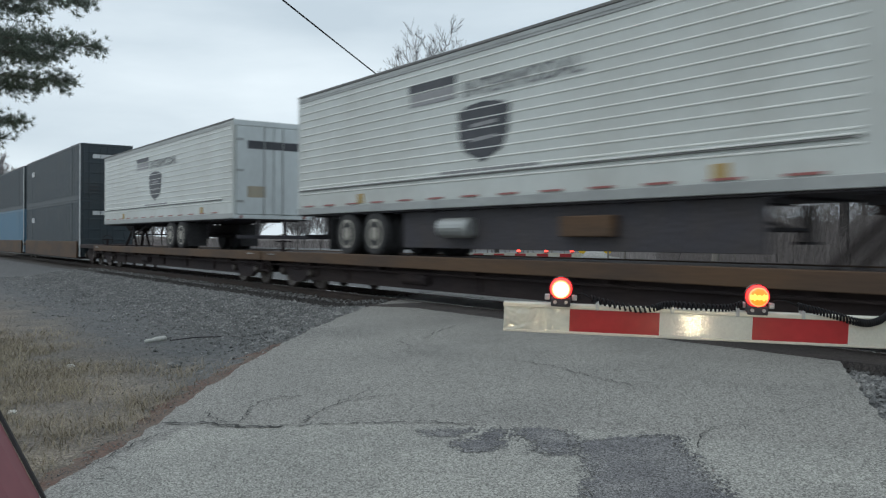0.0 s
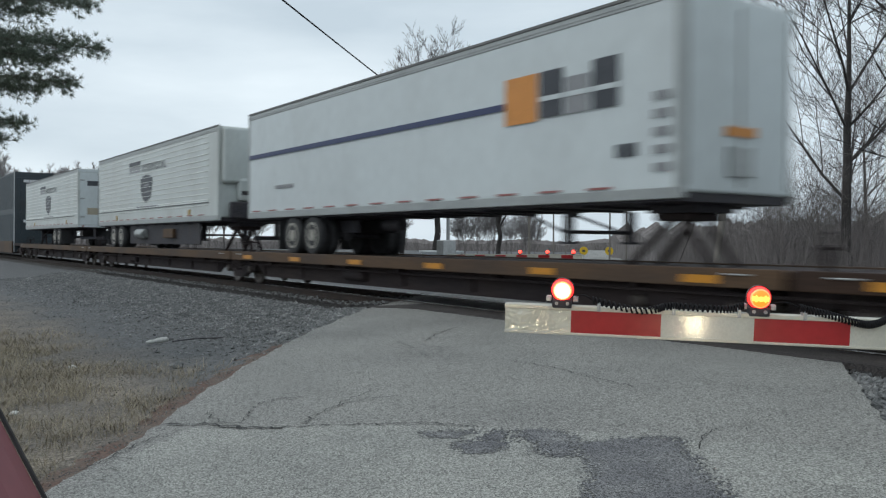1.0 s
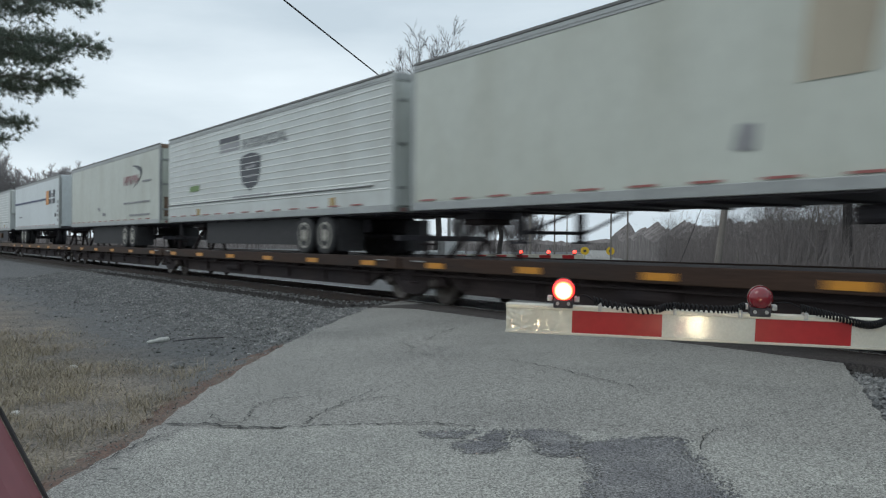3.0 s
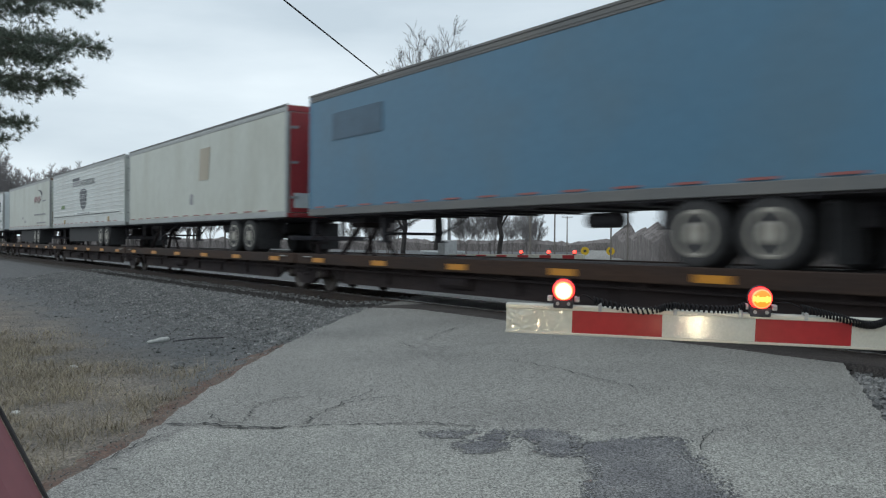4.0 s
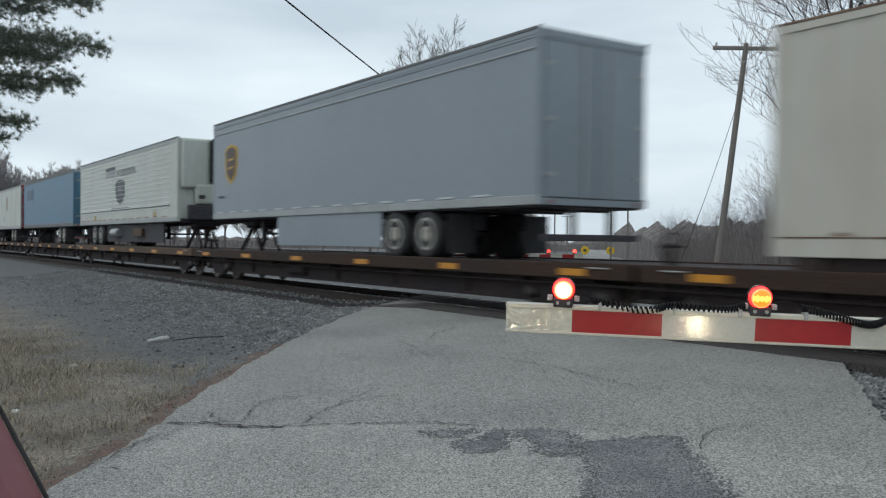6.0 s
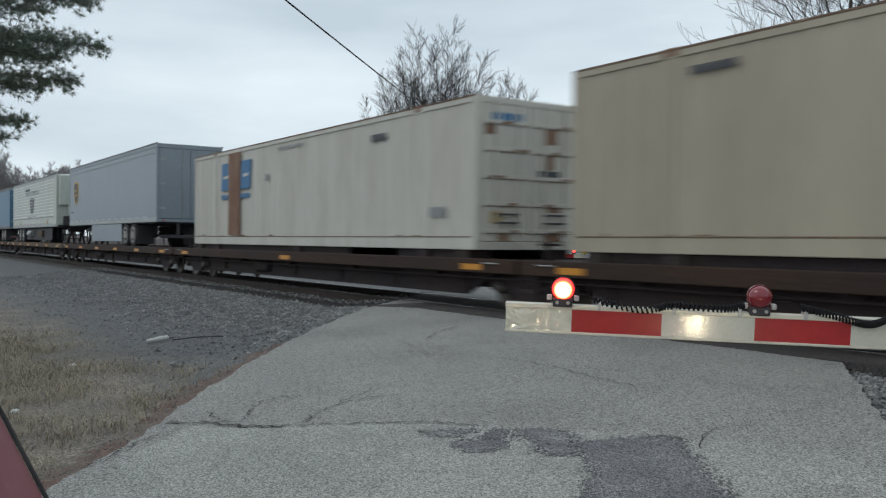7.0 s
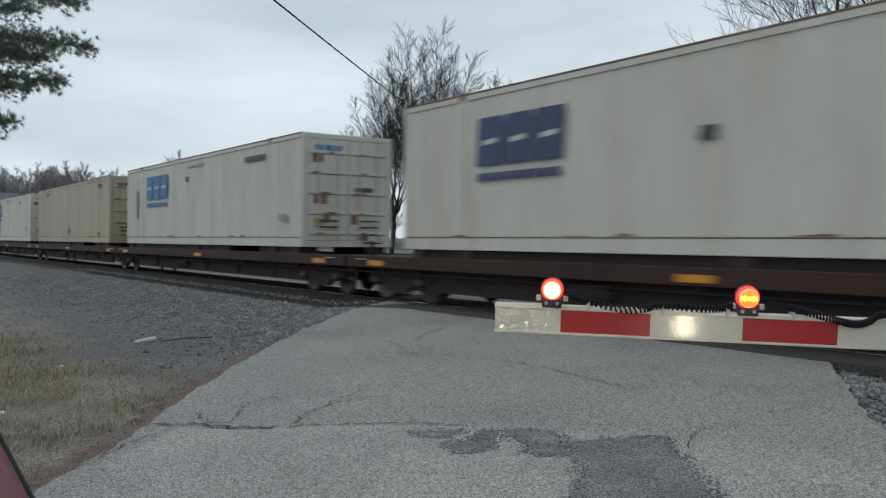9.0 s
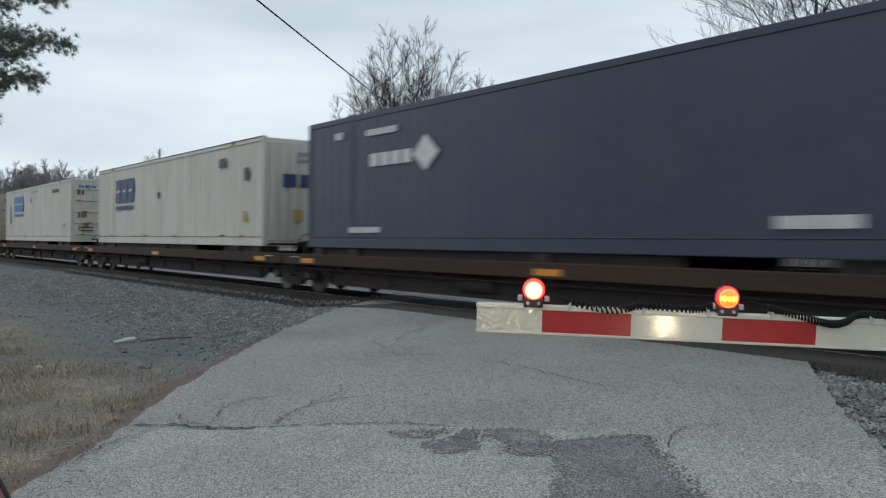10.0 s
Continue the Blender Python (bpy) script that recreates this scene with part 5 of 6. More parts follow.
        for lo, hi in ((0.37, 3.26), (3.27, 6.16)):
            c = container(off, "dark slate container stacked in a well car", M_SLATE if k == 0 or lo > 1 else M_BLUE, bottom=lo, top=hi, rusty=False, group="stacked containers")
            part("edge_strip", Build().box(BOX_L - 0.09, BOX_L + 0.036, -HALF - 0.014, -HALF + 0.02, lo, hi, 0.006), M_PALE, c, "pale corner strip")
            part("end_mark", Build().box(BOX_L + 0.08, BOX_L + 0.086, -0.7, 0.6, hi - 0.75, hi - 0.55), M_PALE, c)
            bars(c, 2.2, 3.2, hi - 1.0, 0.3, M_PALE, 3, lift=-0.024)


# ---- crossing gates and signals ----
def gate_arm(name, base, tip, label, lamps, width, stripe=0.406, first=0.305, roll=0.0):
    """A crossing gate arm from its tip towards the mast; its lamps stand on top."""
    tip, base = Vector(tip), Vector(base)
    d = (base - tip)
    L = d.length
    xa = d.normalized()
    ya = Vector((0, 0, 1)).cross(xa).normalized()
    za = xa.cross(ya)
    m = Matrix((xa, ya, za)).transposed().to_4x4() @ pose(0, 0, 0, roll, 0, 0)
    m.translation = tip
    g = thing(name, label, "crossing gate", m, group="crossing gates")
    h, th = width / 2, 0.02
    part("core", Build().box(0.0, L, -th, th, -h, h, 0.004), M_ARMRAIL, g)
    x, k = 0.0, 0
    while x < L:
        x1 = min(L, x + (first if k == 0 else stripe))
        for side in (-1, 1):
            if k == 0 and side < 0 and lamps == 2:
                # loose crumpled foil at the tip
                vs, nx, nz = [], 60, 24
                for a in range(nx + 1):
                    for c in range(nz + 1):
                        px, pz = x1 * a / nx, -h + 0.006 + (2 * h - 0.018) * c / nz
                        loose = 0.25 + 0.75 * smooth01((0.17 - px) / 0.12)
                        fold = 1 - abs(noise.noise((px * 26 + pz * 9, pz * 30 - px * 8, 3))) * 2.2 + 0.5 * noise.noise((px * 60, pz * 70, 5))
                        vs.append((px, -th - 0.003 - 0.0045 * loose * max(fold, 0), pz))
                foil = Build().add(vs, [(a * (nz + 1) + c, (a + 1) * (nz + 1) + c, (a + 1) * (nz + 1) + c + 1, a * (nz + 1) + c + 1) for a in range(nx) for c in range(nz)])
                part("stripe", foil, M_TIP, g, "crumpled reflective foil", smooth=True)
                continue
            part("stripe", Build().box(x, x1, min(side * th, side * (th + 0.003)), max(side * th, side * (th + 0.003)), -h + 0.006, h - 0.012), M_ARMRED if k % 2 else (M_TIP if k == 0 else M_ARMWHITE), g)
        x, k = x1, k + 1
    part("edge_rail", Build().box(-0.003, L, -th - 0.008, th + 0.008, h - 0.012, h + 0.008, 0.003), M_ARMRAIL, g)
    part("edge_rail", Build().box(-0.003, L, -th - 0.008, th + 0.008, -h - 0.006, -h + 0.006, 0.003), M_ARMRAIL, g)
    return g, m


def gate_lamp(parent, x, h, lit, far=False, flashing=False):
    """A round red arm lamp in a black bracket."""
    r = 0.052
    br = part("lamp_bracket", Build().box(x - 0.045, x + 0.045, -0.035, 0.035, h - 0.01, h + 0.03, 0.006), M_DARK, parent)
    ball = [(-0.056, 0.012), (-0.052, 0.027), (-0.044, 0.037), (-0.036, 0.043), (-0.026, 0.048), (0.0, r), (0.03, 0.048), (0.048, 0.036), (0.055, 0.02)]
    c = (x, 0, h + 0.072)
    part("bezel", Build().lathe([(-0.006, r), (-0.006, r + 0.003), (0.012, r + 0.003), (0.012, r)], "y", 28, c), M_LENS_OFF, br)
    for s in (-1, 1):
        part("clamp", Build().box(x + s * 0.062 - 0.012, x + s * 0.062 + 0.012, -0.016, 0.016, h + 0.018, h + 0.043, 0.004), M_GALV, br)
    part("bolt", Build().lathe([(-0.045, 0.008), (-0.03, 0.008)], "y", 8, (x - 0.025, 0, h + 0.012)), M_GALV, br)
    part("bolt", Build().lathe([(-0.045, 0.008), (-0.03, 0.008)], "y", 8, (x + 0.025, 0, h + 0.012)), M_GALV, br)
    me = Build().lathe(ball, "y", 36).mesh("lens", lit if not flashing else M_LENS_OFF, True)
    me.materials.append(M_LENS_RIM)
    me.materials.append(lit)
    me.materials.append(M_LENS_MID)
    me.materials.append(M_LENS_BAND)
    for p in me.polygons:
        rr = math.hypot(p.center.x, p.center.z)
        zone = 1 if rr > 0.0445 else 3 if rr > 0.039 else 4 if lit is M_LENS_AMBER and abs(p.center.z) < 0.013 else 2
        if far:
            p.material_index = 0
        else:
            p.material_index = zone if p.center.y < 0.0 or not flashing else 0
    if not flashing:
        return part("lens", me, None, br, "glowing red lens", at=pose(*c))
    # a turning head with a lit face and an unlit face, as on a revolving beacon
    return part("lamp_head", me, None, parent, "red lamp head that flashes by turning", at=pose(*c))


def coil(parent, pts, turns, r=0.0145, wire=0.0046, name="coiled_cord"):
    """A coiled cord sagging through the given points."""
    n = turns * 9
    path = [Vector(p) for p in pts]

    def at(f):
        f = f * (len(path) - 1)
        i = min(int(f), len(path) - 2)
        p = [path[max(i - 1, 0)], path[i], path[i + 1], path[min(i + 2, len(path) - 1)]]
        s = f - i
        return 0.5 * ((2 * p[1]) + (p[2] - p[0]) * s + (2 * p[0] - 5 * p[1] + 4 * p[2] - p[3]) * s * s + (3 * p[1] - p[0] - 3 * p[2] + p[3]) * s ** 3)
    cu = bpy.data.curves.new(name, "CURVE")
    cu.dimensions, cu.bevel_depth, cu.bevel_resolution = "3D", wire, 1
    sp = cu.splines.new("POLY")
    sp.points.add(n)
    for i in range(n + 1):
        c = at(i / n)
        a = 2 * math.pi * i / 9
        sp.points[i].co = (c.x, c.y + math.cos(a) * r, c.z + math.sin(a) * r, 1)
    cu.materials.append(M_WIRE)
    tmp = bpy.data.objects.new(name, cu)
    me = bpy.data.meshes.new_from_object(tmp)
    bpy.data.objects.remove(tmp)
    return part(name, me, None, parent, "black coiled cord" if r else "thin black lamp lead")


FLASHERS = []


def make_crossing():
    g, m = gate_arm("crossing_gate", (-1.04, 4.86, 0.868), (-3.224, 2.547, 0.945), "lowered red and white striped gate arm with red lamps", 2, 0.122, roll=4.3)
    h = 0.069
    gate_lamp(g, 0.262, h, M_LENS_ON)
    FLASHERS.append((gate_lamp(g, 1.135, h, M_LENS_AMBER, flashing=True), Vector((1.135, 0, h + 0.072))))
    for x in (0.43, 0.765, 1.05, 1.33, 1.75):
        part("cord_clip", Build().box(x - 0.008, x + 0.008, -0.034, 0.03, h - 0.02, h + 0.016, 0.003), M_GALV, g)
    coil(g, [(0.4, -0.01, h + 0.03), (0.46, -0.02, h + 0.018), (0.54, -0.03, h + 0.004), (0.62, -0.034, h - 0.006), (0.69, -0.028, h + 0.004), (0.72, -0.024, h + 0.014), (0.765, -0.02, h + 0.02)], 21)
    coil(g, [(0.765, -0.02, h + 0.02), (0.85, -0.02, h + 0.016), (0.95, -0.02, h + 0.013), (1.02, -0.015, h + 0.016), (1.07, -0.01, h + 0.035)], 19)
    coil(g, [(1.31, -0.01, h + 0.034), (1.38, -0.022, h + 0.02), (1.46, -0.032, h + 0.003), (1.54, -0.036, h - 0.018), (1.6, -0.036, h - 0.024), (1.65, -0.032, h - 0.008), (1.69, -0.022, h + 0.018), (1.76, -0.02, h + 0.024), (1.9, -0.02, h + 0.02), (2.2, -0.02, h + 0.03)], 54)
    for a, c in (((0.325, h + 0.045), (0.4, h + 0.03)), ((1.197, h + 0.05), (1.31, h + 0.034))):
        coil(g, [(a[0], -0.008, a[1]), ((a[0] + c[0]) / 2, -0.01, (a[1] + c[1]) / 2 + 0.014), (c[0], -0.01, c[1])], 2, 0.0, 0.0032, "lamp_lead")
    mast = thing("gate_mast", "galvanised crossing gate mast with arm mechanism", "signal mast", pose(-0.95, 4.96, 0))
    z = ground_z(-0.95, 4.96)
    part("post", Build().tube((0.2, 0.2, z), (0.2, 0.2, 4.2), 0.06, n=14), M_GALV, mast)
    part("mechanism", Build().box(0.0, 0.42, 0.0, 0.42, 0.5, 1.15, 0.03), M_GALV, mast)
    part("foot", Build().box(-0.1, 0.5, -0.1, 0.5, z - 0.2, z + 0.06, 0.02), M_CONCRETE, mast)
    # the far gate, with its mast and flashers
    g2, m2 = gate_arm("crossing_gate", (-23.15, 15.75, 0.85), (-18.0, 16.95, 0.92), "lowered far gate arm with red and white stripes", 3, 0.12)
    for x in (0.3, 1.2, 2.2):
        gate_lamp(g2, x, 0.066, M_LENS_FAR, far=True)
    mz = ground_z(-23.1, 15.87)
    mast2 = thing("signal_mast", "crossing signal mast with two lit red flashers", "signal mast", pose(-23.1, 15.87, mz))
    part("post", Build().tube((0, 0, 0), (0, 0, 4.0), 0.06, n=12), M_GALV, mast2)
    bar = part("crossbar", Build().tube((-0.22, -0.32, 2.8), (0.22, 0.32, 2.8), 0.03, n=8), M_GALV, mast2)
    for s in (-1, 1):
        hood = part("lamp_disc", Build().lathe([(-0.02, 0.2), (0.0, 0.2)], "y", 20, (0, 0, 0)), M_DARK, mast2, at=pose(s * 0.2, s * 0.3 - 0.02, 2.8, 0, 0, 56))
        part("lens", Build().lathe([(-0.06, 0.06), (-0.05, 0.1), (-0.02, 0.11)], "y", 18), M_LENS_FAR, hood, "lit red flasher lens")
    part("mechanism", Build().box(-0.3, 0.1, -0.25, 0.25, 1.2, 1.8, 0.03), M_GALV, mast2)
    cab = thing("signal_cabinet", "pale grey signal cabinet beside the far track", "cabinet", pose(-37.3, 25.2, ground_z(-37.3, 25.2), 0, 0, 20))
    part("body", Build().box(-0.9, 0.9, -0.5, 0.5, 0, 1.75, 0.04), M_CABINET, cab)
    part("roof", Build().box(-1.0, 1.0, -0.6, 0.6, 1.75, 1.84, 0.02), M_CABINET, cab)
    part("door", Build().box(-0.8, -0.05, -0.53, -0.5, 0.15, 1.65, 0.01), M_CABINET, cab)
    for x, y in ((-55.2, 52.1), (-54.0, 53.95)):
        z = ground_z(x, y)
        s = thing("road_sign", "small yellow round warning sign on a post", "sign", pose(x, y, z, 0, 0, 45), group="yellow road signs")
        part("post", Build().tube((0, 0, 0), (0, 0, 1.3), 0.03, n=8), M_GALV, s)
        part("disc", Build().lathe([(-0.03, 0.34), (-0.015, 0.36), (0.0, 0.36)], "y", 20, (0, 0, 1.5)), M_YSIGN, s)
        part("symbol", Build().box(-0.12, 0.12, -0.036, -0.03, 1.4, 1.6), M_INK, s)


# ---- poles, wires, trees ----
def pole(x, y, height, lean, label, arms=True, r=0.15, turn=0.0):
    z = ground_z(x, y)
    p = thing("utility_pole", label, "pole", Matrix.Translation((x, y, z - 0.1)) @ pose(0, 0, 0, lean[0], lean[1], 0) @ pose(0, 0, 0, 0, 0, turn), group="utility poles")
    part("shaft", Build().tube((0, 0, 0), (0, 0, height), r, r * 0.68, 12), M_POLE, p)
    if arms:
        a = part("crossarm", Build().box(-1.2, 1.2, -0.07, 0.07, height - 0.25, height - 0.12, 0.012), M_POLE, p)
        for xx in (-1.1, 1.1):
            part("insulator", Build().lathe([(0, 0.03), (0.04, 0.05), (0.1, 0.045), (0.16, 0.02)], "z", 10, (xx, 0, height - 0.12)), M_GALV, a)
        part("brace", Build().tube((-0.55, -0.08, height - 0.25), (0, -0.1, height - 0.75), 0.018, n=6).tube((0.55, -0.08, height - 0.25), (0, -0.1, height - 0.75), 0.018, n=6), M_GALV, p)
    return p


def wire(name, a, b, sag, r, label):
    a, b = Vector(a), Vector(b)
    n, k = 40, 6
    side = (b - a).cross(Vector((0, 0, 1))).normalized()
    vs, fs = [], []
    for i in range(n + 1):
        f = i / n
        p = a.lerp(b, f) - Vector((0, 0, sag * 4 * f * (1 - f)))
        vs += [tuple(p + side * (r * math.cos(2 * math.pi * j / k)) + Vector((0, 0, r * math.sin(2 * math.pi * j / k)))) for j in range(k)]
        if i:
            fs += [((i - 1) * k + j, (i - 1) * k + (j + 1) % k, i * k + (j + 1) % k, i * k + j) for j in range(k)]
    bld = Build().add(vs, fs)
    return solid(name, bld, M_WIRE, label, "cable", smooth=True)


def bare_tree(seed, height, spread=0.5, trunk_r=0.2, levels=5, first=0.25, up=(0.5, 1.3), limb=(0.2, 0.34), bark=None, twig=None, fine=0.006, wiggle=0.055):
    """Leafless tree: trunk mesh and crown mesh. Returns both."""
    rng = random.Random(seed)
    tv, tf, cv, cf = [], [], [], []

    def seg(vs, fs, a, b, ra, rb, n):
        d = (b - a).normalized()
        u = d.orthogonal().normalized()
        w = d.cross(u)
        k = len(vs)
        for p, r in ((a, ra), (b, rb)):
            for i in range(n):
                an = 2 * math.pi * i / n
                vs.append(tuple(p + (u * math.cos(an) + w * math.sin(an)) * r))
        fs.extend((k + i, k + (i + 1) % n, k + n + (i + 1) % n, k + n + i) for i in range(n))

    def grow(p, d, length, r, level):
        n = 3 if level > 1 else 5
        parts = 4 if level < 3 else 3
        q = p
        for i in range(parts):
            d = (d + Vector((rng.gauss(0, wiggle), rng.gauss(0, wiggle), rng.gauss(0.04, 0.04)))).normalized()
            e = q + d * (length / parts)
            r2 = max(r * 0.8, fine)
            seg(cv, cf, q, e, r, r2, n)
            q, r = e, r2
            if level < levels:
                for _ in range(rng.choice((1, 1, 2)) if level < min(levels - 1, 4) else (rng.choice((1, 2, 2)) if level == levels - 1 and levels < 6 else rng.choice((1, 1, 1, 2)))):
                    side = Vector((rng.gauss(0, 1), rng.gauss(0, 1), rng.gauss(0.15, 0.5))).normalized()
                    nd = (d * (1 - spread * 0.75) + side * spread).normalized()
                    grow(q, nd, length * rng.uniform(0.45, 0.7), r * rng.uniform(0.45, 0.65), level + 1)

    p, d, r = Vector((0, 0, -0.3)), Vector((0, 0, 1)), trunk_r
    n = 9
    for i in range(n):
        d = (d + Vector((rng.gauss(0, 0.03), rng.gauss(0, 0.03), 0.15))).normalized()
        e = p + d * (height * 0.72 / n)
        r2 = trunk_r * (1 - 0.78 * (i + 1) / n)
        seg(tv, tf, p, e, r, r2, 8)
        p, r = e, r2
        if (i + 1) / n >= first:
            for _ in range(rng.choice((1, 2, 2, 3))):
                a = rng.uniform(0, 6.283)
                out = Vector((math.cos(a), math.sin(a), rng.uniform(*up))).normalized()
                grow(p, out, height * rng.uniform(*limb), r * rng.uniform(0.35, 0.6), 2)
    grow(p, d, height * 0.28, r, 2)
    out = []
    for nm, vs, fs, mt in (("trunk", tv, tf, bark or M_BARK), ("crown", cv, cf, twig or M_TWIG)):
        me = bpy.data.meshes.new(nm)
        me.from_pydata(vs, [], fs)
        me.materials.append(mt)
        out.append(me)
    return out


def fan_tree(seed, height, wide, fork, limbs=13, r=0.28, fine=0.012, bark=None, twig=None):
    """Leafless tree whose long limbs rise like a fan from a low fork into a rounded crown of fine twigs."""
    rng = random.Random(seed)
    tv, tf, cv, cf = [], [], [], []

    def seg(vs, fs, a, b, ra, rb, n):
        d = (b - a).normalized()
        u = d.orthogonal().normalized()
        w = d.cross(u)
        k = len(vs)
        for p, rad in ((a, ra), (b, rb)):
            vs.extend(tuple(p + (u * math.cos(2 * math.pi * i / n) + w * math.sin(2 * math.pi * i / n)) * rad) for i in range(n))
        fs.extend((k + i, k + (i + 1) % n, k + n + (i + 1) % n, k + n + i) for i in range(n))

    def shoot(p, d, length, rad, level):
        pieces = 3 if level == 1 else 2
        for i in range(pieces):
            d = (d + Vector((rng.gauss(0, 0.05), rng.gauss(0, 0.05), rng.uniform(0.0, 0.06)))).normalized()
            e = p + d * length / pieces
            seg(cv, cf, p, e, rad, max(rad * 0.72, fine), 3)
            p, rad = e, max(rad * 0.72, fine)
            if level < 3:
                for _ in range(rng.choice((2, 2, 3)) if level == 1 else rng.choice((1, 2, 2))):
                    side = Vector((rng.gauss(0, 1), rng.gauss(0, 1), rng.gauss(0.0, 0.5))).normalized()
                    shoot(p, (d * 0.85 + side * 0.46).normalized(), length * rng.uniform(0.4, 0.65), max(rad * 0.6, fine), level + 1)

    p = Vector((0, 0, -0.4))
    for i in range(5):
        e = Vector((rng.gauss(0, 0.05), rng.gauss(0, 0.05), fork * (i + 1) / 5))
        seg(tv, tf, p, e, r * (1.15 - 0.06 * i), r * (1.09 - 0.06 * i), 9)
        p = e
    base = p
    for i in range(limbs):
        a = 2.4 * i + rng.gauss(0, 0.25)
        lean = math.sqrt((i + 0.4) / limbs)
        top = base + Vector((math.cos(a) * wide * lean, math.sin(a) * wide * lean, (height - fork) * math.sqrt(max(1 - 0.7 * lean * lean, 0.1)) * rng.uniform(0.94, 1.01)))
        mid = base.lerp(top, 0.45) + Vector((math.cos(a) * wide * 0.14 * lean, math.sin(a) * wide * 0.14 * lean, (height - fork) * 0.03))
        start = base - Vector((0, 0, fork * rng.uniform(0.0, 0.3)))
        reach = (top - start).length
        q, rad = start, r * rng.uniform(0.4, 0.55)
        for j in range(1, 15):
            f = j / 14
            e = start * (1 - f) ** 2 + mid * (2 * f * (1 - f)) + top * f * f + Vector((rng.gauss(0, 0.05), rng.gauss(0, 0.05), 0))
            nr = max(rad * 0.86, fine)
            seg(tv if j < 7 else cv, tf if j < 7 else cf, q, e, rad, nr, 5)
            d = (e - q).normalized()
            q, rad = e, nr
            if f > 0.2:
                for _ in range(2 if j % 3 else 1):
                    side = Vector((rng.gauss(0, 1), rng.gauss(0, 1), rng.gauss(0.0, 0.3))).normalized()
                    shoot(q, (d * 0.8 + side * 0.5).normalized(), (0.24 * (1 - f) + 0.075) * reach * rng.uniform(0.7, 1.2), max(rad * 0.5, fine), 1)
    out = []
    for nm, vs, fs, mt in (("trunk", tv, tf, bark or M_DARKTWIG), ("crown", cv, cf, twig or M_DARKTWIG)):
        me = bpy.data.meshes.new(nm)
        me.from_pydata(vs, [], fs)
        me.materials.append(mt)
        out.append(me)
    return out


